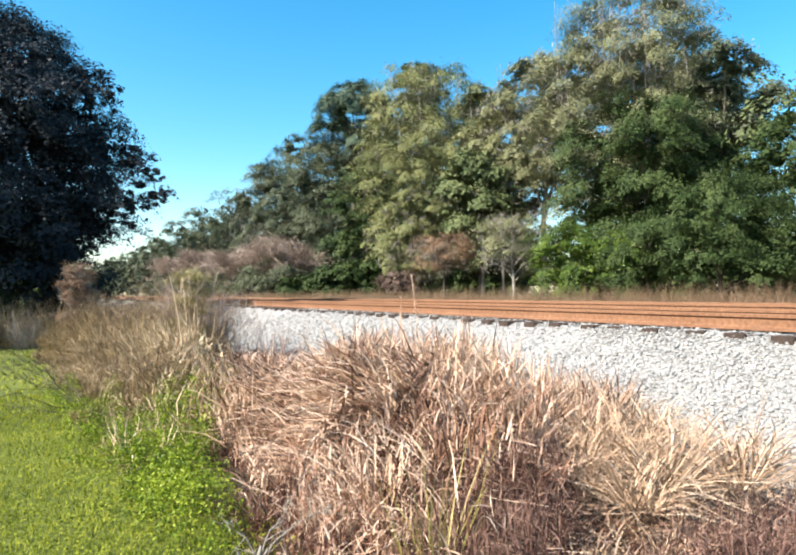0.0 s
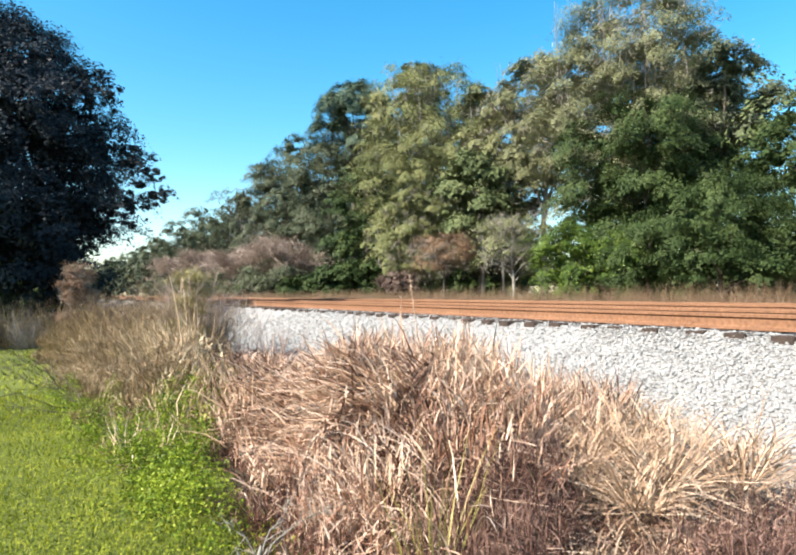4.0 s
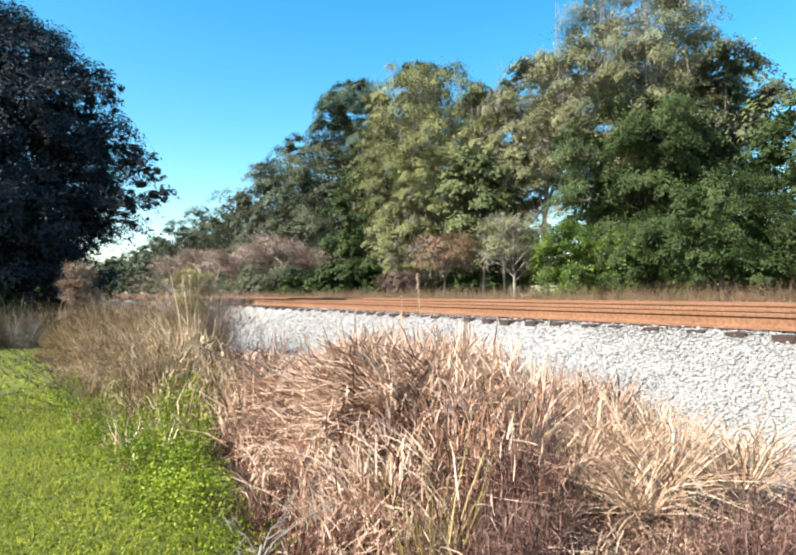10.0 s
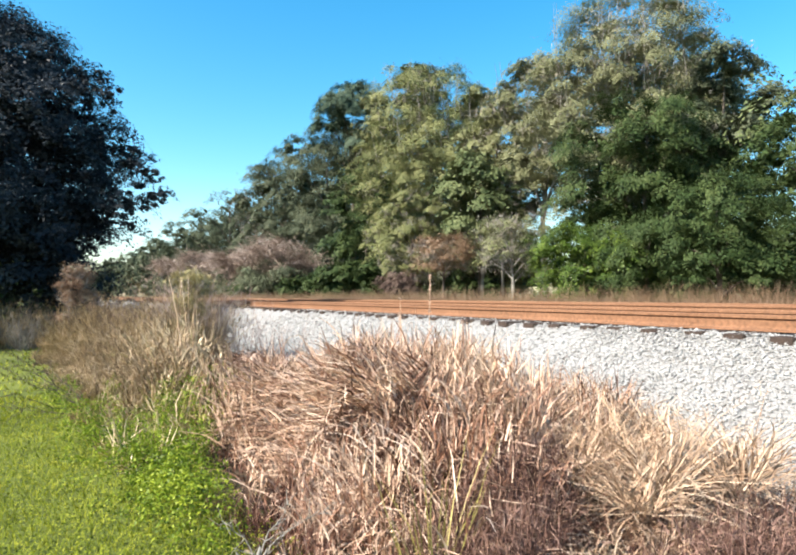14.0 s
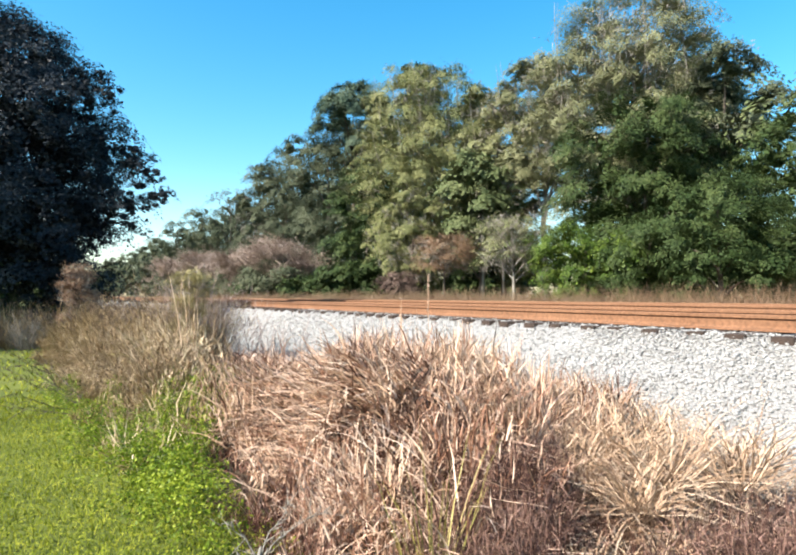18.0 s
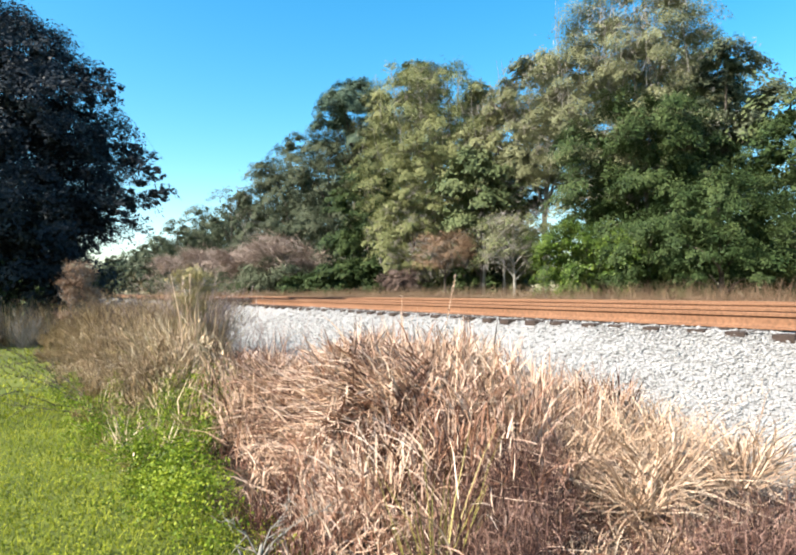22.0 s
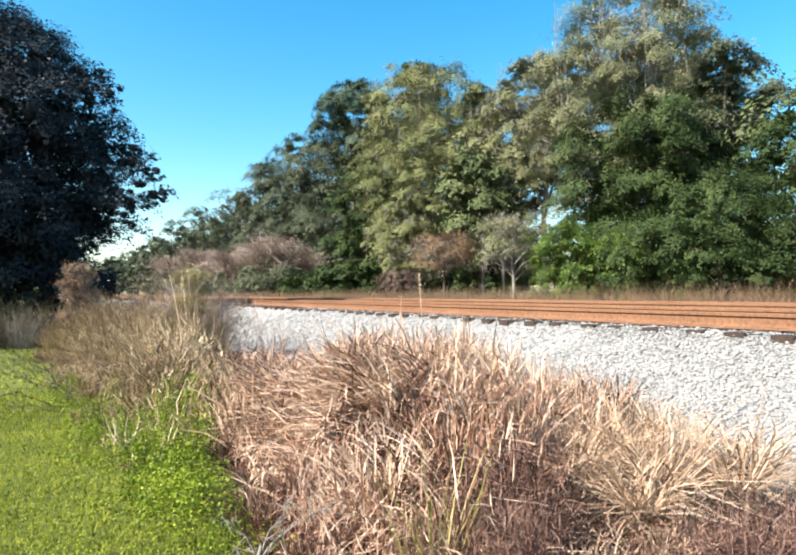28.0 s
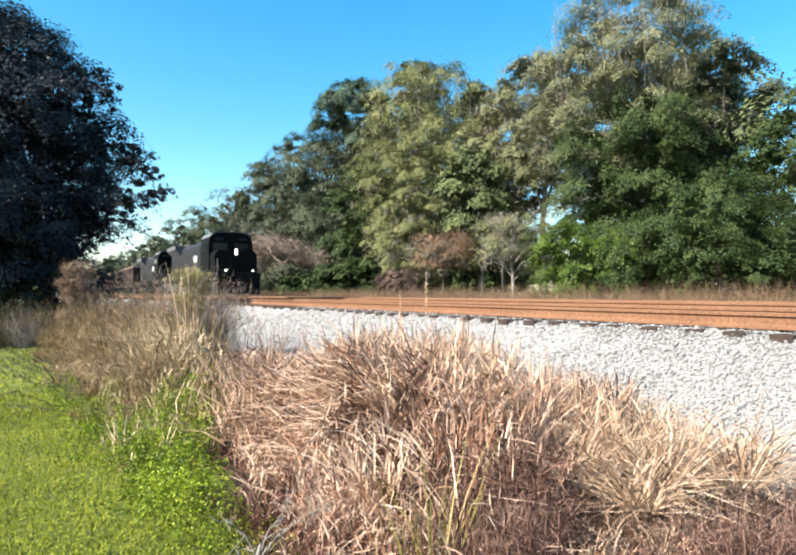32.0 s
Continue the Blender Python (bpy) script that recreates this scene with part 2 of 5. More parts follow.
def side_prism(profile, x0, x1, bm=None):
    """An outline in y and z, drawn along x."""
    bm = bm or bmesh.new()
    a, b = [bm.verts.new((x0, y, z)) for y, z in profile], [bm.verts.new((x1, y, z)) for y, z in profile]
    n = len(profile)
    bm.faces.new(a)
    bm.faces.new(b[::-1])
    for i in range(n):
        bm.faces.new((a[i], b[i], b[(i + 1) % n], a[(i + 1) % n]))
    bmesh.ops.recalc_face_normals(bm, faces=bm.faces)
    return bm


def drum(x, y, z, radius, length, axis="X", bm=None, n=20):
    bm = bm or bmesh.new()
    turn = {"X": Matrix.Rotation(radians(90), 4, "Y"), "Y": Matrix.Rotation(radians(90), 4, "X"), "Z": Matrix.Identity(4)}[axis]
    bmesh.ops.create_cone(bm, cap_ends=True, segments=n, radius1=radius, radius2=radius, depth=length, matrix=Matrix.Translation((x, y, z)) @ turn)
    return bm


def tubes(paths, sides=6):
    """Tapered limbs: each path is a list of (place, radius)."""
    vs, qs, base = [], [], 0
    ang = np.arange(sides) * 2 * math.pi / sides
    for path in paths:
        for i, (p, r) in enumerate(path):
            a, b = np.array(path[max(i - 1, 0)][0]), np.array(path[min(i + 1, len(path) - 1)][0])
            d = (b - a) / (np.linalg.norm(b - a) + 1e-9)
            u = np.cross(d, (0.3, 0.9, 0.1) if abs(d[1]) < 0.9 else (1, 0, 0))
            u /= np.linalg.norm(u)
            w = np.cross(d, u)
            vs.append(np.array(p) + r * (np.cos(ang)[:, None] * u + np.sin(ang)[:, None] * w))
        for i in range(len(path) - 1):
            for k in range(sides):
                k2 = (k + 1) % sides
                qs.append((base + i * sides + k, base + i * sides + k2, base + (i + 1) * sides + k2, base + (i + 1) * sides + k))
        base += len(path) * sides
    return np.concatenate(vs), np.array(qs)


def units(rng, n):
    v = rng.normal(size=(n, 3))
    return v / np.linalg.norm(v, axis=1)[:, None]


def leaves(rng, places, length, width, flat=0.0, out=None, loose=0.8):
    """One small pointed leaf or twig at each place, turned at random, or facing outwards more or less loosely."""
    n = len(places)
    if out is None:
        d = units(rng, n)
        d[:, 2] *= 1 - flat
        e = np.cross(d, units(rng, n))
    else:
        face = out + loose * rng.normal(size=(n, 3)) * 0.6
        d = np.cross(face, units(rng, n))
        e = np.cross(face, d)
    d /= np.linalg.norm(d, axis=1)[:, None] + 1e-9
    e /= np.linalg.norm(e, axis=1)[:, None] + 1e-9
    size = rng.uniform(0.6, 1.3, (n, 1))
    d, e = d * length * size, e * width * size
    v = np.stack([places - d, places + e - d * 0.1, places + d, places - e - d * 0.1], axis=1).reshape(-1, 3)
    return v, np.arange(4 * n).reshape(-1, 4)


def small_leaves(rng, places, length, width, out, loose=0.55):
    """The same with three corners, for crowns of very many leaves."""
    n = len(places)
    face = out + loose * rng.normal(size=(n, 3)) * 0.6
    d = np.cross(face, units(rng, n))
    e = np.cross(face, d)
    d /= np.linalg.norm(d, axis=1)[:, None] + 1e-9
    e /= np.linalg.norm(e, axis=1)[:, None] + 1e-9
    size = rng.uniform(0.6, 1.4, (n, 1))
    d, e = d * length * size, e * width * size
    v = np.stack([places - d * 0.8 - e, places - d * 0.8 + e, places + d * 1.2], axis=1).reshape(-1, 3)
    return v, np.arange(3 * n).reshape(-1, 3)


def tufts(rng, lobes, clumps, n, spread=0.2, inner=0.55, outer=1.05):
    """Places of leaves in small clumps inside rounded lobes (x, y, z, rx, rz), and the way each leaf faces."""
    lobes = np.array(lobes)
    weight = lobes[:, 3] * lobes[:, 4]
    pick = rng.choice(len(lobes), clumps, p=weight / weight.sum())
    d = units(rng, clumps)
    far = d * rng.uniform(inner, outer, (clumps, 1))
    lo = lobes[pick]
    c = lo[:, :3] + far * np.stack([lo[:, 3], lo[:, 3], lo[:, 4]], axis=1)
    size = lo[:, 3:4] * spread * rng.uniform(0.7, 2.0, (clumps, 1)) * rng.uniform(0.55, 1.5, (clumps, 3)) * (1.0, 1.0, 0.62)
    per = rng.integers(0, clumps, n)
    g = units(rng, n)
    reach = size[per] * np.abs(rng.normal(0.8, 0.32, (n, 1)))
    face = d[per] * 0.4 + g * (0.8, 0.8, 1.0) + (0, 0, 0.25)
    return c[per] + g * reach, face / (np.linalg.norm(face, axis=1)[:, None] + 1e-9)


def boughs_of_leaves(rng, lobes, count, n, spread=0.3, droop=0.35, flat=0.24, under_side=-0.4):
    """Leaves on flat drooping sprays that cover the outside of a crown made of lobes, with dark gaps between the sprays."""
    lobes = np.array(lobes)
    weight = lobes[:, 3] * lobes[:, 4]
    many = count * 3
    pick = rng.choice(len(lobes), many, p=weight / weight.sum())
    d = units(rng, many)
    d[:, 2] = np.where(d[:, 2] < under_side, -0.6 * d[:, 2], d[:, 2])
    lo = lobes[pick]
    c = lo[:, :3] + d * np.stack([lo[:, 3], lo[:, 3], lo[:, 4]], axis=1) * rng.uniform(0.72, 1.02, (many, 1))
    buried = rng.random(many) * 0.9
    for i, (x, y, z, rx, rz) in enumerate(lobes):
        buried += (pick != i) * (np.linalg.norm((c - (x, y, z)) / (rx, rx, rz), axis=1) < 0.7)
    best = np.argsort(buried)[:count]
    c, d, lo = c[best], d[best], lo[best]
    u = d * (1, 1, 0) + c * (1, 1, 0) / (np.linalg.norm(c[:, :2], axis=1)[:, None] + 0.5) * 0.5 + rng.normal(0, 0.25, (count, 3)) * (1, 1, 0)
    u /= np.linalg.norm(u, axis=1)[:, None] + 1e-9
    t = np.stack([-u[:, 1], u[:, 0], np.zeros(count)], axis=1)
    size = lo[:, 3] * spread * rng.uniform(0.6, 1.6, count)
    per = rng.choice(count, n, p=size ** 1.7 / (size ** 1.7).sum())
    ang, rad = rng.uniform(0, 2 * math.pi, n), rng.random(n) ** 0.6
    # uneven rims: each spray is split into fingers
    rad *= 0.78 + 0.3 * np.sin(ang * (3 + per % 4) + per)
    a, b = 1.35 * rad * np.cos(ang), 0.95 * rad * np.sin(ang)
    z = flat * rng.normal(0, 1, n) * (1.1 - 0.6 * rad) + 0.22 * (1 - rad ** 2) - droop * np.where(a > 0, a, 0.35 * a) ** 2 - 0.15 * np.maximum(a, 0)
    s = size[per][:, None]
    place = c[per] + s * (u[per] * a[:, None] + t[per] * b[:, None]) + s * z[:, None] * np.array((0, 0, 1.0))
    face = 0.6 * d[per] + 0.5 * u[per] * a[:, None] + 0.45 * t[per] * b[:, None] + (0, 0, 0.6)
    return place, face / (np.linalg.norm(face, axis=1)[:, None] + 1e-9)


def blades(rng, base, height, lean, droop, width, segs=4, turn=None, curl=0.05):
    """Grass: bent strips that taper to a point."""
    n = len(base)
    az = rng.uniform(0, 2 * math.pi, n) if turn is None else turn
    ahead = np.stack([np.cos(az), np.sin(az), np.zeros(n)], axis=1)
    tw = az + math.pi / 2 + rng.normal(0, 0.7, n)
    side = np.stack([np.cos(tw), np.sin(tw), np.zeros(n)], axis=1)
    rows = []
    sway, ph = height * rng.normal(0, curl, n), rng.uniform(0, 6.28, n)
    across = np.stack([-np.sin(az), np.cos(az), np.zeros(n)], axis=1)
    for i in range(segs + 1):
        s = i / segs
        c = base + ahead * (height * lean * s ** 1.7)[:, None] + across * (sway * (np.sin(4.5 * s + ph) - np.sin(ph)))[:, None]
        c[:, 2] += height * (s - droop * s ** 2.6)
        w = (width * (1 - 0.9 * s ** 2) * 0.5)[:, None]
        rows.append(np.stack([c - side * w, c + side * w], axis=1))
    v = np.stack(rows, axis=1).reshape(-1, 3)
    first = (np.arange(n) * 2 * (segs + 1))[:, None]
    q = np.concatenate([first + np.array([2 * i, 2 * i + 1, 2 * i + 3, 2 * i + 2]) for i in range(segs)], axis=1).reshape(-1, 4)
    return v, q


def arching(rng, base, length, start, bend, width, segs=5, turn=None, wander=0.25, spine=False):
    """Long blades or twigs that rise at an angle from upright and bow over along their length."""
    n = len(base)
    az = rng.uniform(0, 2 * math.pi, n) if turn is None else np.array(turn, dtype=float)
    tw = az + math.pi / 2 + rng.normal(0, 0.8, n)
    c, rows, spines = np.array(base, dtype=float), [], []
    kink = rng.normal(0, wander, (segs + 1, n))
    for i in range(segs + 1):
        s = i / segs
        w = (width * (1 - 0.85 * s ** 2.5) * 0.5)[:, None]
        side = np.stack([np.cos(tw + 0.5 * s), np.sin(tw + 0.5 * s), 0.35 * np.sin(3 * tw)], axis=1)
        rows.append(np.stack([c - side * w, c + side * w], axis=1))
        spines.append(c.copy())
        th = start + bend * s ** 1.3 + kink[i] * 0.5
        az = az + kink[i]
        c = c + (length / segs)[:, None] * np.stack([np.sin(th) * np.cos(az), np.sin(th) * np.sin(az), np.cos(th)], axis=1)
        c[:, 2] = np.maximum(c[:, 2], base[:, 2] + 0.01)
    v = np.stack(rows, axis=1).reshape(-1, 3)
    first = (np.arange(n) * 2 * (segs + 1))[:, None]
    q = np.concatenate([first + np.array([2 * i, 2 * i + 1, 2 * i + 3, 2 * i + 2]) for i in range(segs)], axis=1).reshape(-1, 4)
    return (v, q, np.stack(spines, axis=1)) if spine else (v, q)


def smooth(a, b, x):
    t = np.clip((x - a) / (b - a), 0, 1)
    return t * t * (3 - 2 * t)


# ---- ground ----
SHOULDER, TOE, BED_TOP = 6.3, 3.9, 1.03
RAIL_TOP = 1.24
NEAR, FAR = 7.62, 11.92


def ground_z(x, y):
    x, y = np.asarray(x, float), np.asarray(y, float)
    return 0.03 * np.sin(x * 1.3 + 0.4) * np.sin(y * 0.7) * smooth(0, -3, x) + 0.12 * smooth(0.9, 3.0, x) + 0.58 * smooth(9, 18, x)


def ground_sheet():
    xs = np.concatenate([[-3000, -600, -150, -60], np.linspace(-30, 30, 61), [60, 150, 600, 3000]])
    ys = np.concatenate([[-3000, -600, -100], np.linspace(-20, 60, 81), [80, 120, 200, 400, 800, 1600, 3000]])
    gx, gy = np.meshgrid(xs, ys)
    v = np.stack([gx, gy, ground_z(gx, gy)], axis=-1).reshape(-1, 3)
    w = len(xs)
    q = np.array([(j * w + i, j * w + i + 1, (j + 1) * w + i + 1, (j + 1) * w + i) for j in range(len(ys) - 1) for i in range(w - 1)])
    me = joined("ground", v, q, GROUND)
    return tagged(new("ground", me), "mown green lawn running into brown soil and dry field", "ground", kind="structure")


ground_sheet()
bed = part("ballast_bed", prism([(TOE - 0.3, -0.1), (TOE, 0.08), (SHOULDER, BED_TOP), (15.2, BED_TOP), (17.0, 0.55), (17.2, 0.3)], -80, 1260), BED)
tagged(bed, "raised bed of pale crushed stone under the tracks", "railway embankment", kind="structure")


def stone_shape():
    bm = bmesh.new()
    bmesh.ops.create_cone(bm, cap_ends=False, segments=4, radius1=1, radius2=0, depth=1, matrix=Matrix.Translation((0, 0, 0.5)))
    bmesh.ops.create_cone(bm, cap_ends=False, segments=4, radius1=0, radius2=1, depth=1, matrix=Matrix.Translation((0, 0, -0.5)))
    bmesh.ops.remove_doubles(bm, verts=bm.verts, dist=0.01)
    v = np.array([p.co[:] for p in bm.verts])
    f = np.array([[p.index for p in q.verts] for q in bm.faces])
    bm.free()
    return v, f


def ballast():
    rng = np.random.default_rng(11)
    sv, sf = stone_shape()
    n = 42000
    y = np.where(rng.random(n) < 0.9, 0.6 + 17 * rng.random(n) ** 1.4, rng.uniform(-6, 0.6, n))
    y[:16000] = rng.uniform(1.2, 6.0, 16000)
    x = rng.uniform(TOE - 0.2, SHOULDER + 0.48, n)
    x[:16000] = rng.uniform(TOE + 0.3, SHOULDER + 0.2, 16000)
    z = np.interp(x, [TOE, SHOULDER], [0.08, BED_TOP]) + rng.uniform(-0.012, 0.012, n)
    z += 0.018 * smooth(SHOULDER - 0.35, SHOULDER - 0.05, x) * rng.random(n)
    size = rng.uniform(0.008, 0.024, n) * (1 + 0.05 * np.abs(y))
    a, b = units(rng, n), units(rng, n)
    c = np.cross(a, b)
    c /= np.linalg.norm(c, axis=1)[:, None]
    b = np.cross(c, a)
    k = rng.uniform(0.7, 1.25, (n, 3)) * size[:, None]
    jag = rng.uniform(0.75, 1.2, (n, len(sv), 1))
    p = sv[None] * jag * k[:, None, :]
    v = p[..., :1] * a[:, None] + p[..., 1:2] * b[:, None] + p[..., 2:] * c[:, None] + np.stack([x, y, z], axis=1)[:, None]
    q = (sf[None] + (np.arange(n) * len(sv))[:, None, None]).reshape(-1, 3)
    v[..., 2] = z[:, None] + (v[..., 2] - z[:, None]) * 0.5
    ob = new("ballast_stone_heap", joined("ballast_stone_heap", v.reshape(-1, 3), q, STONE))
    tagged(ob, "loose pale grey crushed stones on the embankment slope", "gravel", kind="stuff")


def loose_stones():
    """The stones nearest the lawn, one by one."""
    rng = np.random.default_rng(12)
    sv, sf = stone_shape()
    kinds = [joined("stone", sv * rng.uniform(0.7, 1.25, (len(sv), 1)) * (1.0, 0.9, 0.7), sf, STONE) for _ in range(8)]
    for i in range(300):
        x, y = rng.uniform(4.6, 6.3), rng.uniform(2.2, 5.2)
        ob = new("stone", kinds[i % 8])
        ob.location = (x, y, np.interp(x, [TOE, SHOULDER], [0.08, BED_TOP]) + 0.014)
        ob.rotation_euler, ob.scale = rng.uniform(0, 6.28, 3), [rng.uniform(0.02, 0.034)] * 3
        ob.parent = bed


ballast()
loose_stones()


# ---- tracks ----
def rail_outline(x):
    half = [(0.075, 0.0), (0.075, 0.012), (0.02, 0.03), (0.009, 0.05), (0.009, 0.125), (0.036, 0.14), (0.037, 0.172), (0.028, 0.18)]
    return [(x + a, b) for a, b in half] + [(x - a, b) for a, b in half[::-1]]


def track(name, centre, ties_to, label):
    base = tagged(new(name), label, "railway track", "parallel railway tracks", "structure")
    base.location = (centre, 0, RAIL_TOP - 0.18)
    for s in (-0.7535, 0.7535):
        part("rail", prism(rail_outline(s), -80, 1230), RUST, base, "rust-orange steel rail")
    tie = joined("tie", *tie_block(), TIE)
    rng = random.Random(int(centre))
    for i in range(300):
        y = -6 + i * 0.53
        if y < ties_to:
            ob = new("tie", tie)
            ob.location, ob.rotation_euler = (rng.uniform(-0.17, -0.05), y + rng.uniform(-0.05, 0.05), -0.004), (0, 0, rng.uniform(-0.02, 0.02))
            ob.parent = base
    return base


def tie_block():
    bm = box(-1.3, 1.3, -0.115, 0.115, -0.18, 0.0, 0.012)
    v = np.array([p.co[:] for p in bm.verts])
    f = [[p.index for p in q.verts] for q in bm.faces]
    bm.free()
    return v, np.array([q if len(q) == 4 else (*q, q[-1])[:4] for q in f if len(q) == 4])


track("railway_track", NEAR, 150, "rust-red steel track on dark wooden ties, nearer the lawn")
track("railway_track", FAR, 150, "rust-red steel track on dark wooden ties, nearer the wood")


# ---- trees ----
def swap(pair, length, width):
    return pair[0], length, width, pair[1]


def tree(name, x, y, h, r, leaf, label, z=0.72, low=0.2, n=16000, length=0.16, width=0.07, seed=1, lobes=14, twigs=0, wide=0.5, bark=None, trunk=None, clumps=150, category="tree", spread=0.36, boughs=(), twig=None, core=3000, droop=0.35, heart=0.45, shoots=0, fluffy=False):
    rng = np.random.default_rng(seed)
    top = tagged(new(name), label, category)
    top.location = (x, y, z)
    ls = []
    for i in range(lobes):
        t = low + (1 - low) * (i + rng.random()) / lobes
        s = (t - low) / (1 - low)
        env = r * math.sqrt(max(0.12, 1 - abs((s - wide) / (1.02 - wide if s > wide else wide + 0.4)) ** 2.6))
        rr = min(env * 0.75, r * rng.uniform(0.36, 0.52))
        a = 2.4 * i + rng.uniform(-0.5, 0.5)
        d = (env - rr * 0.8) * rng.uniform(0.6, 1.0)
        rz = rr * rng.uniform(0.7, 0.95)
        ls.append((d * math.cos(a), d * math.sin(a), min(max(t * h, rz), h - rz), rr, rz))
    ls += boughs
    if fluffy:
        v, q = leaves(rng, tufts(rng, ls, clumps, n, 0.5, 0.1, 1.0)[0], length, width)
    else:
        v, q = small_leaves(rng, *swap(boughs_of_leaves(rng, ls, clumps, n, spread, droop, under_side=-0.4 if low > 0.15 else -0.85), length * 0.95, width * 1.12), 0.5)
    if core:
        v2, q2 = small_leaves(rng, *swap(tufts(rng, ls, clumps, core, 0.12, 0.0, heart), length * (1.8 if heart < 0.5 else 1.2), width * (2.1 if heart < 0.5 else 1.5)))
        v, q = np.concatenate([v, v2]), np.concatenate([q, q2 + len(v)])
    tagged(under(new("crown", joined("crown", v, q, leaf)), top), kind="stuff")
    if twigs:
        v, q = leaves(rng, tufts(rng, ls, clumps, twigs, 0.24)[0], length * 3.2, twig or 0.018 + length * 0.05)
        tagged(under(new("twig_spray", joined("twig_spray", v, q, TWIG)), top, "bare grey twigs"), kind="stuff")
    if shoots:
        stems = []
        for k in range(shoots):
            x0, y0, z0, rr, rz = ls[rng.integers(len(ls) // 3, len(ls))]
            p0 = np.array((x0, y0, z0)) + rng.normal(0, 0.35, 3) * rr
            lean = np.array((0.12 * p0[0] / r, 0.12 * p0[1] / r, 1.0)) + rng.normal(0, 0.1, 3)
            tall = min(rng.uniform(0.7, 1.3) * (rr + rz) * 0.75, 0.97 * h - p0[2])
            stems.append([(p0, 0.028), (p0 + lean * tall * 0.5 + rng.normal(0, 0.08, 3), 0.02), (p0 + lean * tall, 0.008)])
        tagged(under(new("shoot_spray", joined("shoot_spray", *tubes(stems, 4), PALE_BARK)), top, "bare pale upright shoots"), kind="stuff")
    tr = trunk or 0.012 * h + 0.05
    bend = [((rng.normal(0, 0.012) * h * s, rng.normal(0, 0.012) * h * s, s * h * 0.88 - 0.15), tr * (1.15 - s)) for s in (0, 0.2, 0.4, 0.6, 0.8, 1)]
    under(new("trunk", joined("trunk", *tubes([bend], 8), bark or BARK)), top)
    for lx, ly, lz, rr, rz in ls[:10]:
        s = max(0.12, min(0.85, (lz / h - 0.12)))
        k = s * 0.88 * 5 / 0.88
        i = min(int(k), 4)
        p = np.array(bend[i][0]) * (1 - k + i) + np.array(bend[i + 1][0]) * (k - i)
        e = np.array((lx, ly, lz))
        limb = [(p, tr * 0.45), (p * 0.55 + e * 0.45 + (0, 0, 0.04 * h), tr * 0.3), (e, tr * 0.12)]
        under(new("limb", joined("limb", *tubes([limb], 5), bark or BARK)), top)
    return top


def dry_heap(x, y, h, r, label, seed, width):
    """Leafless brush: several stems, each with a fan of long twigs that arch over and hang."""
    rng = np.random.default_rng(seed)
    top = tagged(new("dry_bush"), label, "bush")
    top.location = (x, y, 0.7)
    n, stems, fans = 6500, 16, 260
    cx, cy = rng.uniform(-0.3, 0.35, stems) * r, rng.uniform(-0.85, 0.85, stems) * r
    cz = h * rng.uniform(0.3, 0.72, stems)
    # fans of twigs that leave the stems sideways and hang down
    of = rng.integers(0, stems, fans)
    fan = np.stack([cx[of], cy[of], cz[of]], axis=1) + rng.normal(0, 0.16, (fans, 3)) * (r, r, 0.5 * h)
    fan[:, 0] -= 0.25 * r
    fan[:, 2] = np.clip(fan[:, 2] + 0.12 * h, 0.3 * h, 0.95 * h)
    way = rng.normal(2.9, 1.3, fans)
    per = rng.integers(0, fans, n)
    b = fan[per] + rng.normal(0, 0.06 * r, (n, 3)) * (1, 1, 0.4)
    v, q = arching(rng, b, h * rng.uniform(0.1, 0.38, n), rng.uniform(0.8, 1.7, n), rng.uniform(0.1, 1.2, n), width * rng.uniform(0.8, 2.4, n), 4, way[per] + rng.normal(0, 0.5, n), 0.4)
    tagged(under(new("twig_spray", joined("twig_spray", v, q, HEAP)), top), kind="stuff")
    lobes = [(cx[i] - 0.2 * r, cy[i], 0.6 * cz[i], 0.3 * r, 0.42 * cz[i]) for i in range(stems)]
    v, q = small_leaves(rng, *swap(boughs_of_leaves(rng, lobes, 190, 10000, 0.35), width * 4.5, width * 2.2), 0.9)
    tagged(under(new("leaf_spray", joined("leaf_spray", v, q, DISTANT)), top, "dull green leaves among the bare twigs"), kind="stuff")
    for i in range(stems):
        under(new("stem", joined("stem", *tubes([[((cx[i] * 0.5, cy[i] * 0.7, -0.1), 0.06), ((cx[i] * 0.8, cy[i] * 0.9, cz[i] * 0.5), 0.05), ((cx[i], cy[i], cz[i]), 0.025)]], 5), BARK)), top)


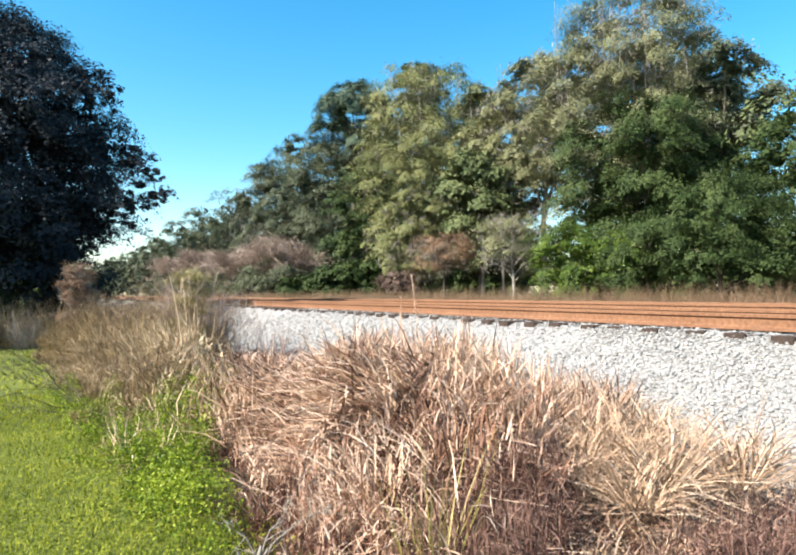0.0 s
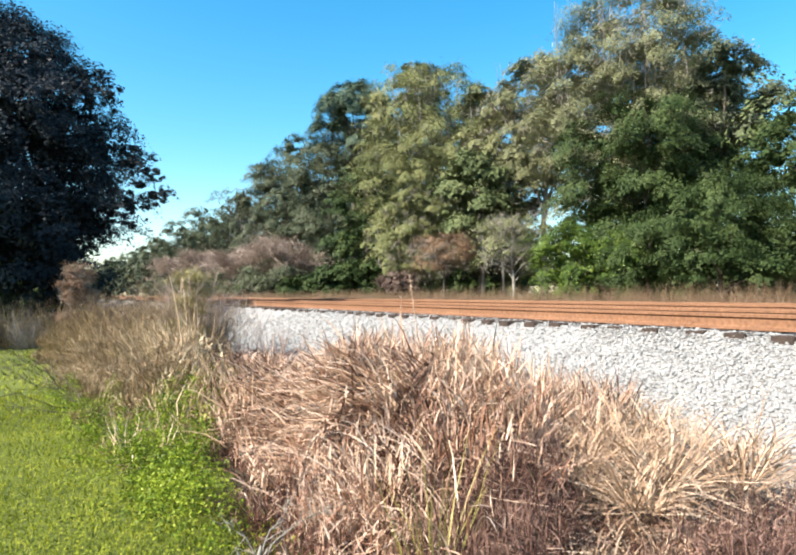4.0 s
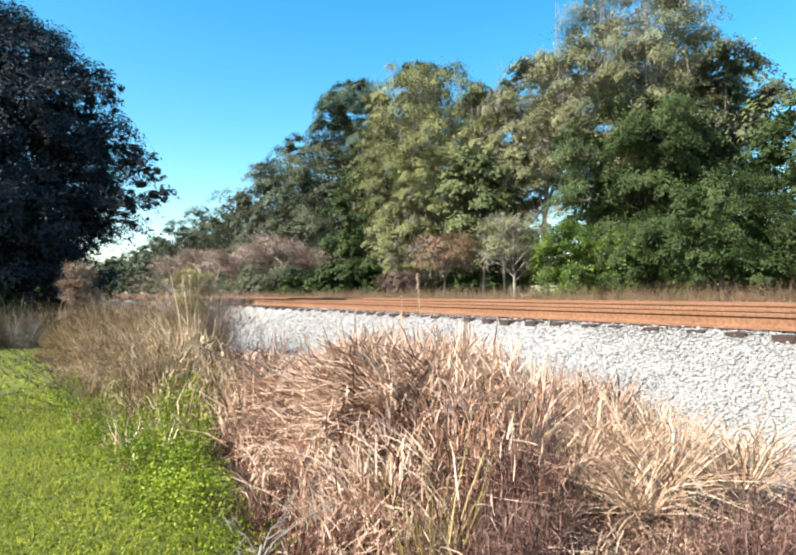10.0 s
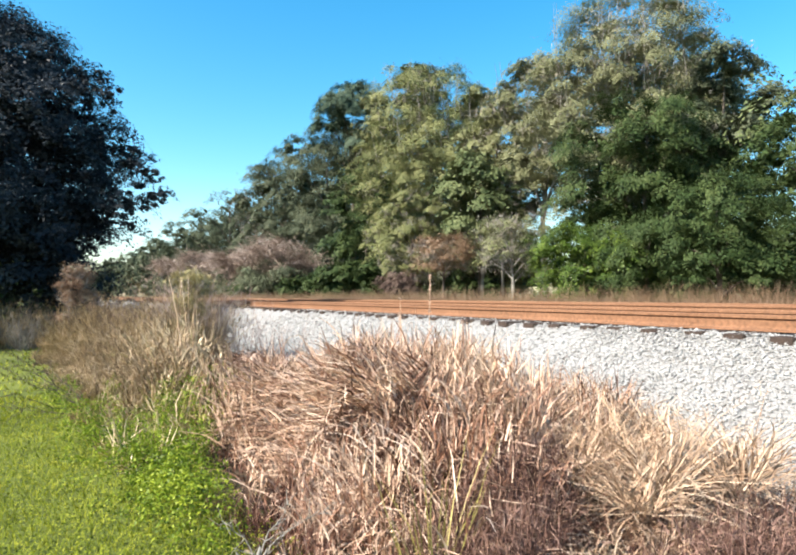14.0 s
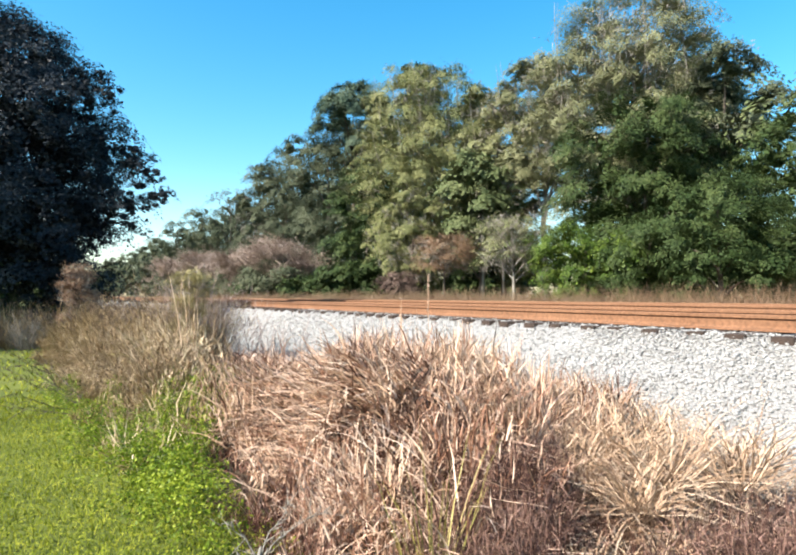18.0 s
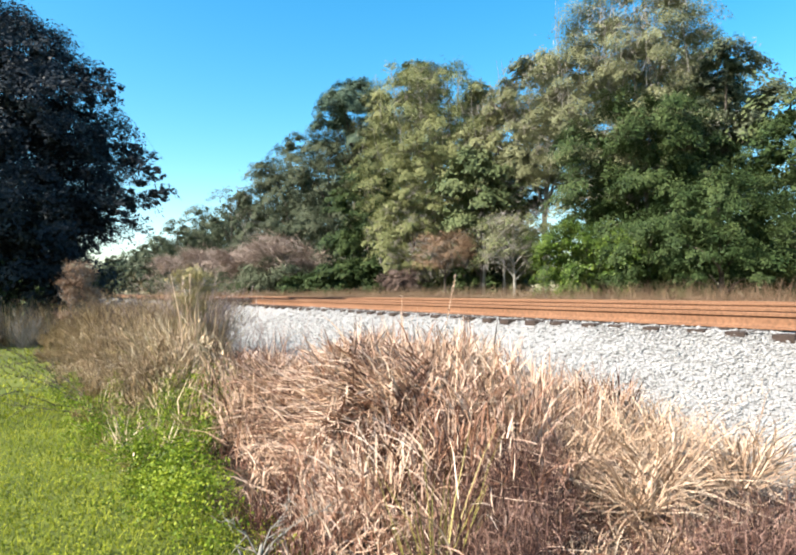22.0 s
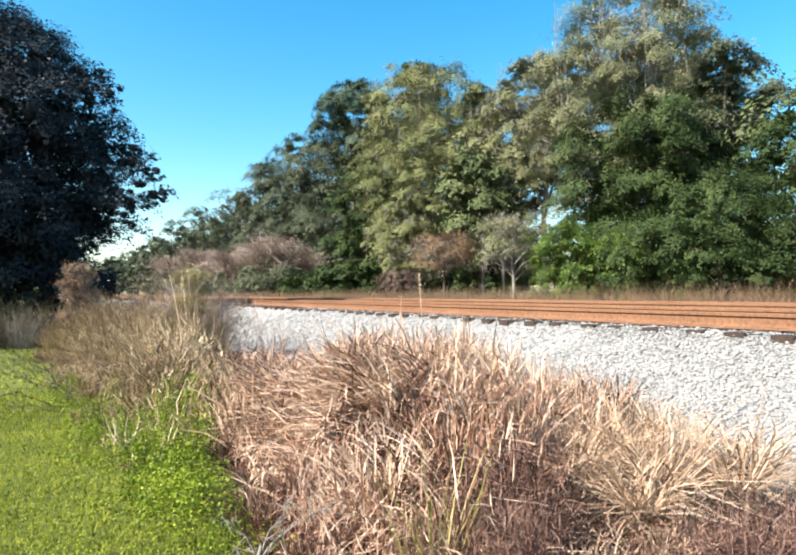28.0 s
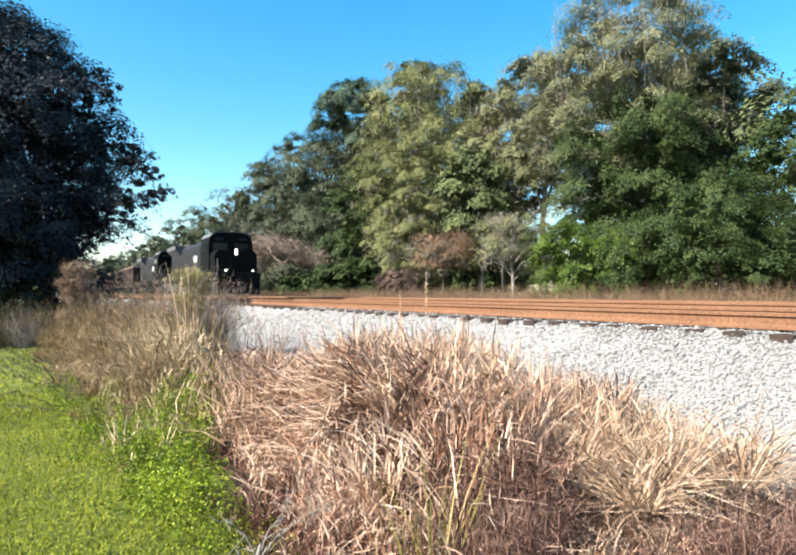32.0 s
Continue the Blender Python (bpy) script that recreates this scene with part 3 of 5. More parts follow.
def wood():
    # the edge of the wood behind the tracks, from beside the camera into the distance
    tree("tall_tree", 32, 27.5, 19.3, 6.4, BROWN, "tall thinning tree with olive-brown autumn leaves and pale twigs", n=200000, length=0.058, width=0.032, twigs=11000, shoots=90, seed=2, lobes=24, bark=PALE_BARK, low=0.26, wide=0.5, boughs=[(0.875 * k, -0.485 * k, z, big, 0.85 * big) for k, z, big in ((-1.6, 16.6, 2.1), (1.2, 16.9, 2.0), (3.2, 16.2, 2.0), (-3.6, 14.2, 2.4), (-0.6, 13.6, 2.6), (2.4, 13.4, 2.6), (4.4, 13.2, 2.2), (-4.2, 10.8, 2.6), (3.0, 10.4, 2.8), (5.7, 15.2, 1.7), (6.3, 12.2, 2.2), (6.0, 9.4, 2.2))], clumps=560, spread=0.27, core=13000, heart=0.72, twig=0.02)
    tree("oak_tree", 28.6, 23.6, 11.6, 4.7, DEEP, "dense dark green broadleaf tree at the edge of the wood", n=105000, length=0.066, width=0.034, seed=3, lobes=20, low=0.12, clumps=260, spread=0.33)
    tree("leafy_bush", 24.5, 16.6, 5.6, 3.0, DEEP, "deep green vine-covered bush beside the field", n=44000, length=0.045, width=0.026, seed=4, lobes=14, low=0.05, category="bush", clumps=186, spread=0.33)
    tree("leafy_bush", 25, 20.6, 4.6, 2.4, DEEP, "dark green bush beside the field", n=24000, length=0.045, width=0.026, seed=32, lobes=10, low=0.05, category="bush")
    tree("leafy_bush", 24.0, 23.6, 4.2, 3.3, BRIGHT, "bright green low bush under the trees", n=42000, core=6000, length=0.047, width=0.027, seed=5, lobes=18, low=0.05, category="bush", clumps=148, spread=0.33)
    tree("cedar_tree", 33.5, 22.2, 14.4, 3.4, DISTANT, "blue-green evergreen tree behind the bushes", n=30000, width=0.045, length=0.08, seed=6)
    tree("oak_tree", 31, 16.0, 9.5, 4.6, DEEP, "dark green broadleaf tree near the field", n=30000, length=0.075, width=0.042, seed=7, low=0.08)
    tree("oak_tree", 30, 6.0, 14.0, 5.0, DARK, "dark green broadleaf tree at the wood edge", n=26000, length=0.09, width=0.05, seed=33, low=0.04)
    tree("oak_tree", 29, -5.0, 13.0, 5.0, OLIVE, "olive green broadleaf tree at the wood edge", n=6000, length=0.157, width=0.08, seed=34, low=0.04)
    tree("olive_tree", 33, 41.6, 17.6, 4.2, OLIVE, "olive green tree with grey twigs", n=33000, length=0.106, width=0.055, twigs=5000, shoots=40, seed=8, low=0.12, clumps=235, twig=0.022)
    tree("oak_tree", 28.5, 38.6, 11.0, 3.6, DARK, "dark green tree with hanging boughs", n=24500, length=0.096, seed=35, low=0.25, clumps=279)
    tree("ash_tree", 33, 36.6, 18.6, 4.3, BROWN, "slender olive-brown tree beside the tallest tree", core=6000, heart=0.7, n=36000, length=0.095, width=0.05, seed=42, shoots=40, twigs=2500, twig=0.02, low=0.46, clumps=150, bark=PALE_BARK)
    tree("olive_tree", 34, 46.3, 19.4, 3.4, OLIVE, "olive tree filling the gap beside the autumn tree", core=5000, heart=0.7, n=24000, length=0.11, width=0.055, seed=43, low=0.3)
    tree("olive_tree", 34.5, 66.0, 24.0, 4.4, OLIVE, "tall olive tree between the pine and the autumn tree", n=35200, length=0.087, width=0.040, seed=44, low=0.3)
    tree("sweetgum_tree", 30.5, 49.0, 21.4, 6.7, YELLOW, "tall yellow-green autumn tree", n=95000, length=0.09, width=0.04, twigs=4500, shoots=60, seed=9, lobes=26, low=0.14, wide=0.5, boughs=[(0.875 * k, -0.485 * k, 18.2 - 0.3 * abs(k), 2.2, 1.9) for k in (-2.7, 0, 2.7)] + [(0.875 * k - 0.6, -0.485 * k - 1.0, 14.6 - 0.2 * abs(k), 2.5, 2.1) for k in (-4, -1.4, 1.4, 4)], clumps=460, spread=0.29, twig=0.016, core=11000, heart=0.7)
    tree("oak_tree", 28, 57.0, 13.5, 4.4, DEEP, "dark green tree below the pine", n=24500, length=0.115, width=0.065, seed=36, low=0.1, clumps=279)
    tree("pine_tree", 35, 58.0, 25.3, 2.8, PINE, "dark pine whose top rises over its neighbours", n=10000, length=0.168, seed=10, low=0.75, wide=0.6)
    tree("pine_tree", 33, 70.4, 25.9, 5.9, PINE, "tall pine with clumped dark green crown", n=34000, length=0.2, width=0.05, seed=11, low=0.68, clumps=142, spread=0.36, core=2500)
    tree("oak_tree", 31, 74.2, 21.3, 6.0, DISTANT, "dark green broadleaf tree in the row", n=41600, length=0.111, width=0.05, seed=12, low=0.1, clumps=310)
    tree("oak_tree", 29, 84.0, 15.5, 4.6, DISTANT, "grey-green tree in the row", n=25600, length=0.118, width=0.05, seed=37, low=0.1)
    tree("oak_tree", 33, 93.0, 25.5, 6.2, DISTANT, "tall dark green tree in the row", n=36800, length=0.132, width=0.056, seed=13, low=0.1)
    tree("oak_tree", 31, 100.6, 21.7, 5.6, DISTANT, "grey-green tree in the row", n=29600, length=0.139, width=0.056, seed=14, low=0.1, twigs=2000)
    tree("oak_tree", 30, 117.6, 20.5, 6.4, DISTANT, "dark green tree in the distant row", n=11000, core=1200, length=0.146, width=0.062, seed=15, low=0.05)
    tree("oak_tree", 30, 141.3, 20.3, 6.4, DISTANT, "dark green tree in the distant row", n=11000, core=1200, length=0.174, width=0.074, seed=16, low=0.05)
    tree("oak_tree", 30, 171.5, 19.7, 7, DISTANT, "dark green tree in the distant row", n=11000, core=1200, length=0.215, width=0.093, seed=17, low=0.05)
    tree("oak_tree", 29, 198.6, 17.8, 7.5, DISTANT, "dark green tree in the distant row", n=6000, core=900, length=0.392, width=0.17, seed=18, low=0.05)
    tree("oak_tree", 28, 237.4, 15.5, 9, DISTANT, "dark green tree far down the line", n=6000, core=900, length=0.470, width=0.2, seed=19, low=0.05)
    tree("oak_tree", 28, 297.7, 16.1, 10, DISTANT, "dark green tree far down the line", n=6000, core=900, length=0.594, width=0.25, seed=20, low=0.05)
    tree("oak_tree", 28, 378.3, 16.1, 12, DISTANT, "dark green tree far down the line", n=6000, core=900, length=0.762, width=0.32, seed=21, low=0.05)
    dry_heap(24, 66.0, 6.9, 6.8, "grey-pink leafless brush heap at the edge of the wood", 22, 0.027)
    dry_heap(23.5, 80.0, 6.6, 6.0, "grey-pink leafless brush with drooping twigs", 38, 0.030)
    dry_heap(24, 98.0, 7.8, 8.0, "grey-pink leafless brush at the edge of the wood", 23, 0.034)
    dry_heap(24, 137.2, 8.3, 7.0, "grey-pink leafless brush further down the line", 24, 0.042)
    tree("leafy_bush", 23.6, 74.0, 4.6, 4.0, DISTANT, "dull grey-green bush under leafless brush", n=11500, length=0.157, seed=39, low=0.05, category="bush")
    tree("rust_bush", 24.5, 37.5, 4.8, 2.7, RED, "small tree with rust-brown dead leaves", n=13000, length=0.055, width=0.026, seed=25, low=0.55, category="bush", twigs=2500, twig=0.012, core=150, droop=0.15)
    tree("bare_bush", 25.3, 30.9, 5.6, 2.7, OLIVE, "half-bare grey twiggy shrub", n=7000, length=0.06, width=0.03, seed=26, twigs=3600, low=0.4, bark=PALE_BARK, category="bush", core=0, twig=0.013)
    tree("leafy_bush", 24, 52.1, 3.6, 3.4, DEEP, "dark green bush at the edge of the wood", n=15000, length=0.096, seed=27, low=0.05, category="bush")
    tree("leafy_bush", 24, 42.6, 2.4, 1.8, PINK, "low grey withered bush at the edge of the wood", n=6500, length=0.115, width=0.02, seed=41, low=0.05, category="bush")
    tree("young_tree", 26, 44.6, 9.2, 2.8, YELLOW, "slim yellow-green young tree", n=22000, length=0.075, width=0.032, clumps=105, spread=0.33, twigs=2500, twig=0.014, seed=28, low=0.2)
    tree("young_tree", 27.5, 53.2, 9.0, 1.8, YELLOW, "slim young tree with a pale bare trunk", n=6000, length=0.08, width=0.034, clumps=60, twigs=600, twig=0.014, seed=401, low=0.55, bark=PALE_BARK, trunk=0.15, core=300)
    tree("young_tree", 28.5, 38.4, 8.5, 1.9, OLIVE, "slim olive young tree with a pale bare trunk", n=6000, length=0.07, width=0.03, clumps=60, twigs=600, twig=0.014, seed=402, low=0.5, bark=PALE_BARK, trunk=0.13, core=300)
    tree("young_tree", 29.5, 37.2, 9.0, 1.9, DARK, "slim dark green young tree with a grey trunk", n=6000, length=0.07, width=0.03, clumps=60, twigs=600, twig=0.014, seed=403, low=0.5, bark=PALE_BARK, trunk=0.11, core=300)
    for i in range(6):
        tree("leafy_bush", 22.5 + 0.5 * math.sin(i * 2.0), 58 + i * 9.5, 2.3, 3.0, (DEEP, DISTANT)[i % 2], ("deep green low bush before the brush", "dull green low bush before the brush")[i % 2], n=5000, length=0.140, width=0.07, seed=180 + i, low=0.04, category="bush", core=600)
    # the inner rows, whose tops make the skyline between the trees of the edge
    ys, hs = (8, 17, 24, 30, 36, 42, 46, 52, 61, 75, 95, 116, 140, 174, 212, 300, 500), (15, 15, 14, 19, 20, 20, 18, 17, 20, 23.5, 23.5, 23.5, 22.5, 21.5, 19.5, 16.5, 14)
    for i in range(26):
        y = 3 + i * 7.5 + i * i * 0.12 + 2 * math.sin(i * 5.1)
        x = 38 + 2.5 * math.sin(i * 2.3)
        h = float(np.interp(y, ys, hs)) * (0.9 + 0.06 * math.sin(i * 1.7))
        big = 1 + y / 120
        if abs(y - 40) < 5:
            continue
        tree("wood_tree", x, y, h, 5.5 + y * 0.012, (DARK, OLIVE, DARK, YELLOW if y > 40 else DARK)[i % 4] if y < 80 else DISTANT, ("dark green tree inside the wood", "olive green tree inside the wood", "dark green tree inside the wood", "yellow-green tree inside the wood" if y > 40 else "dark green tree inside the wood")[i % 4] if y < 80 else "grey-green tree inside the wood",
             n=5200 if y < 110 else 4000, length=0.12 * big, width=0.066 * big, core=1600, clumps=124, seed=40 + i, low=0.03)

    # shrubs under the trees
    for i in (0, 1, 2, 3, 4, 5, 8, 9, 11, 12, 13, 14):
        tree("undergrowth_bush", 30.5 + 2.5 * math.sin(i * 2.7), 6 + i * 4.6, 3.2 + 0.8 * math.sin(i * 1.9), 3.0, (DEEP, DARK)[i % 2], "dark green shrub in the shade under the trees", n=2600, length=0.12, width=0.07, core=900, seed=300 + i, low=0.05, category="bush", lobes=9, clumps=43)
    for i in range(9):
        y = 33 + i * 9.5
        if i == 2:
            continue
        tree("wood_tree", 46 + 2 * math.sin(i * 1.9), y, float(np.interp(y, ys, hs)) * 1.08, 6.5, DARK, "dark green tree behind the edge of the wood", n=7000, length=0.22, width=0.12, core=2500, seed=220 + i, low=0.05)
    for i in range(9):
        tree("wood_tree", 62 + 5 * math.sin(i * 2.9), 4 + i * 17, 8, 7.5, DARK, "dark green tree deep inside the wood", n=2200, length=0.3, width=0.18, seed=140 + i, low=0.02, core=1200)


wood()
tree("live_oak", -2.75, 29.4, 12.9, 5.6, SHADED_OAK, "large spreading live oak, its shade and haze put into the leaf colour", z=0.0, low=0.15, n=200000, length=0.06, width=0.034, seed=60, lobes=16, wide=0.4, clumps=1350, trunk=0.5, spread=0.27, core=50000, heart=0.85,
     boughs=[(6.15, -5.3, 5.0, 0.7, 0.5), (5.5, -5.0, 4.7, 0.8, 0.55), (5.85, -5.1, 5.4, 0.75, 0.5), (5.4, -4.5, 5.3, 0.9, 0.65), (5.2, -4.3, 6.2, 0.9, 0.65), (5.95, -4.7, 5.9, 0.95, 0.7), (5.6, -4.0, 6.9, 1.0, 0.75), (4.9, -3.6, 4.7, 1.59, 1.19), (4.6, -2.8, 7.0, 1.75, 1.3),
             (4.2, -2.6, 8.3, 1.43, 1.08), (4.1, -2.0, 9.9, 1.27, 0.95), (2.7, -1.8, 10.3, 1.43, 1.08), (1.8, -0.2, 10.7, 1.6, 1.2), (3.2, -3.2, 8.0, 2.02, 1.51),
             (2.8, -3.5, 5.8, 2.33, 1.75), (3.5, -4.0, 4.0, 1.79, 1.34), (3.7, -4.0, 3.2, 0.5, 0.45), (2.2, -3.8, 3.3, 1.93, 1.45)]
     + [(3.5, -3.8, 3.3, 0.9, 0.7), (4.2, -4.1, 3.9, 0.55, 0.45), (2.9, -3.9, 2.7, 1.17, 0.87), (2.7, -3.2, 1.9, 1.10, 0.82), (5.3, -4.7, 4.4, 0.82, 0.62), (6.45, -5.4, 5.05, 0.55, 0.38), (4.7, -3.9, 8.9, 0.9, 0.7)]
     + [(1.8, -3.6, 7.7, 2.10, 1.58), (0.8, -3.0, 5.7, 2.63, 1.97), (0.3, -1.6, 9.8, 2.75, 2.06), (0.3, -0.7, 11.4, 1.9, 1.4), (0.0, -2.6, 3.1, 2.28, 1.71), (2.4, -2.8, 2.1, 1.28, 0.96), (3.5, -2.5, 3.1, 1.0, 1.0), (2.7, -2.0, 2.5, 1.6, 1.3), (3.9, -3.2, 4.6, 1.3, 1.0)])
# An unseen oak, added left of the view to shade the large one.
tree("live_oak", -11.2, 27.8, 14.5, 6.0, SHADED_OAK, "unseen live oak added to shade the large live oak", z=0.0, low=0.12, n=16000, length=0.2, width=0.12, seed=61, lobes=20, clumps=248, trunk=0.45)
# Two more unseen oaks, added to keep the bushes behind the lawn shaded.
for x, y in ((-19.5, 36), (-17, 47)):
    tree("live_oak", x, y, 13.0, 6.5, SHADED_OAK, "unseen live oak added to shade the bushes behind the lawn", z=0.0, low=0.1, n=12000, length=0.22, width=0.12, seed=int(62 + y), lobes=20, clumps=220, trunk=0.45)
for i in range(9):
    tree("hedge_bush", -26 + i * 3.3, 44 + 2 * math.sin(i * 1.9), 2.6, 2.4, DEEP, "dark green bush behind the lawn", z=0.0, n=2200, length=0.13, width=0.08, seed=160 + i, low=0.02, category="bush", core=800)
for x, y in ((-4.5, 50), (-2.6, 62), (-1.2, 80)):
    tree("hedge_tree", x, y, 8.5, 3.4, DARK, "dark green tree behind the live oak", z=0.0, n=5000, length=0.157, width=0.08, seed=int(90 + y), low=0.02)
# A tree row hidden from view, added to throw shade over the track.
for i in range(8):
    tree("hedge_tree", -7.5 + 1.5 * math.sin(i * 2.1), 50 + i * 13, 14 + math.sin(i * 1.3), 4.6, DARK, "unseen dark green tree added beyond the live oak to shade the track", z=0.0, n=6500, length=0.2, width=0.1, seed=80 + i, low=0.1)


# ---- meadow, brush and lawn ----
def stuff(name, vq, material, label, category="grass"):
    return tagged(new(name, joined(name, *vq, material)), label, category, kind="stuff")


def brush_height(x, y):
    """How high the brush stands between the lawn and the stone bed."""
    left = np.interp(y, [3.5, 5, 6, 9, 14, 22, 30], [1.12, 1.15, 0.8, 0.2, -0.1, -0.5, -0.8])
    across = smooth(left, left + 1.3, x) * (1 - 0.45 * smooth(3.3, 4.6, x))
    along = np.interp(y, [0, 2.5, 3.2, 3.8, 4.7, 6, 9, 13, 18, 30, 60], [0.45, 0.5, 0.62, 0.74, 0.9, 0.95, 0.92, 1.0, 0.98, 0.9, 0.85])
    across = across * (1 - 0.3 * smooth(5, 7, y) * smooth(0.2, 0.27, x / np.maximum(y, 1)))
    lumps = 1 + 0.16 * np.sin(2.3 * x + 1.1 * y) * np.sin(1.7 * y - 0.9 * x) + 0.08 * np.sin(5.1 * x - 3.3 * y)
    return 0.1 + across * along * lumps


def strip(rng, n, x0, x1, y0, y1, power=1.0):
    x, y = rng.uniform(x0, x1, n), y0 + (y1 - y0) * rng.random(n) ** power
    return x, y


def brush_base(x, y):
    return np.stack([x, y, np.maximum(ground_z(x, y), np.interp(x, [TOE, SHOULDER], [0.0, 0.95])) - 0.02], axis=1)


def tussocks(rng, n, x0, x1, y0, y1, power, each, scale, lean, droop, width, segs=5, radius=0.2, sway=(-0.45, -0.2), edge=False, curl=0.035):
    """Tufts whose blades fan out from a common root and arch over, somewhat towards one side."""
    cx, cy = strip(rng, n, x0, x1, y0, y1, power)
    if edge:
        left = np.interp(cy, [6, 9, 14, 22, 30], [0.7, 0.35, 0.05, -0.35, -0.6])
        cx = left + (cx - x0) / (x1 - x0) * (np.minimum(x1, 0.178 * cy) - left)
    per = np.repeat(np.arange(n), each)
    m = len(per)
    az, rad = rng.uniform(0, 2 * math.pi, m), radius * np.sqrt(rng.random(m))
    x, y = cx[per] + rad * np.cos(az), cy[per] + rad * np.sin(az)
    size = rng.uniform(0.7, 1.15, n)[per]
    tilt = rng.normal(0, 0.9, (n, 2))[per] + np.array(sway)
    wx, wy = np.cos(az) + tilt[:, 0] + rng.normal(0, 0.3, m), np.sin(az) + tilt[:, 1] + rng.normal(0, 0.2, m)
    h = brush_height(x, y) * size * rng.uniform(0.55, 1.15, m) * scale
    bow = rng.uniform(*droop, m)
    return arching(rng, brush_base(x, y), h * (0.78 + 0.35 * bow), rng.uniform(*lean, m) * np.minimum(np.hypot(wx, wy), 1.5) * 0.6, bow * 2.7, rng.uniform(*width, m) * (1 + np.maximum(y - 3, 0) * 0.07), segs, np.arctan2(wy, wx), 1.6 * curl)


def both(*pairs):
    vs, qs, base = [], [], 0
    for v, q in pairs:
        vs.append(v)
        qs.append(q + base)
        base += len(v)
    return np.concatenate(vs), np.concatenate(qs)


def brush():
    rng = np.random.default_rng(5)

    def sow(n, x0, x1, y0, y1, power, scale, lean, droop, width, segs=4):
        x, y = strip(rng, n, x0, x1, y0, y1, power)
        h = brush_height(x, y) * rng.uniform(0.45, 1.15, n) * scale
        return blades(rng, brush_base(x, y), h, rng.uniform(*lean, n), rng.uniform(*droop, n), rng.uniform(*width, n) * (1 + y * 0.06), segs)

    def litter(n, x0, x1, y0, y1, low, length, start, bend, width, turn=None, wander=0.22, segs=4, sheaf=9, lift=0.95, loose=0.05):
        """Broken and bowed blades in loose sheaves that lie through one another at every height of the growth."""
        k = n // sheaf
        sx, sy = strip(rng, k, x0, x1, y0, y1)
        up, az, st, be, lg = rng.random(k) ** 0.7, rng.uniform(0, 6.28, k) if turn is None else rng.normal(*turn, k), rng.uniform(*start, k), rng.uniform(*bend, k), rng.uniform(*length, k)
        per = np.repeat(np.arange(k), sheaf)
        m = len(per)
        x, y = sx[per] + rng.normal(0, loose, m), sy[per] + rng.normal(0, loose, m)
        p = brush_base(x, y)
        long = lg[per] * rng.uniform(0.6, 1.2, m)
        p[:, 2] += np.maximum(0.01, brush_height(x, y) * lift * (low + (1 - low) * up[per]) - 0.4 * long + rng.normal(0, loose, m))
        return arching(rng, p, long, np.abs(st[per] + rng.normal(0, 0.22, m)), be[per] + rng.normal(0, 0.3, m), rng.uniform(*width, m), segs, az[per] + rng.normal(0, 0.3, m), wander)

    stuff("dry_grass", both(tussocks(rng, 60, 1.7, 3.2, 3.4, 9, 1.1, 60, 0.86, (0.1, 0.9), (0.4, 1.0), (0.009, 0.018), 5, curl=0.12),
                            tussocks(rng, 36, 1.9, 3.9, 8, 13, 1.1, 50, 0.85, (0.1, 0.9), (0.5, 1.1), (0.009, 0.018), 5, curl=0.12),
                            tussocks(rng, 40, 1.12, 2.2, 2.3, 4.0, 1.0, 18, 1.1, (0.05, 0.7), (0.2, 0.9), (0.005, 0.012), 6, curl=0.1),
                            tussocks(rng, 34, 2.7, 4.3, 2.0, 3.4, 1.0, 50, 0.8, (0.5, 1.4), (0.4, 1.1), (0.005, 0.011)),
                            tussocks(rng, 46, 1.6, 4.2, -11, 0.4, 1.0, 60, 1.1, (0.1, 0.8), (0.2, 0.9), (0.008, 0.018), 4),
                            litter(5200, 1.42, 3.9, 3.0, 7.0, 0.35, (0.15, 0.5), (0.05, 1.0), (-0.3, 1.4), (0.006, 0.014)),
                            litter(2000, 1.15, 2.4, 2.4, 4.2, 0.1, (0.1, 0.35), (0.1, 1.8), (-0.6, 1.3), (0.005, 0.011)),
                            litter(1600, 1.8, 2.7, 4.3, 6.2, 0.45, (0.3, 0.6), (0.7, 1.5), (0.3, 1.2), (0.01, 0.02), (2.9, 0.6), 0.15, 5, 7)),
          STRAW, "matted tussocks of tall dry straw-coloured grass beside the stone bed")
    rng = np.random.default_rng(51)
    stuff("tan_grass", both(litter(2600, 0.5, 2.1, 6.0, 12.5, 0.3, (0.15, 0.5), (0.1, 1.6), (-0.4, 1.4), (0.007, 0.015)), litter(700, 0.6, 1.9, 5.6, 9.0, 0.6, (0.05, 0.16), (0.3, 1.7), (-0.8, 1.6), (0.012, 0.022), sheaf=4), tussocks(rng, 85, 0.9, 2.4, 5.6, 12.5, 1.3, 80, 1.15, (0.05, 0.9), (0.15, 0.95), (0.005, 0.011), edge=True, curl=0.14), tussocks(rng, 16, 0.9, 3.4, 12, 17, 1.0, 60, 1.0, (0.05, 0.7), (0.1, 0.8), (0.007, 0.013), edge=True)), TAN, "tan and olive dry grass between the lawn and the straw")
    rng = np.random.default_rng(52)
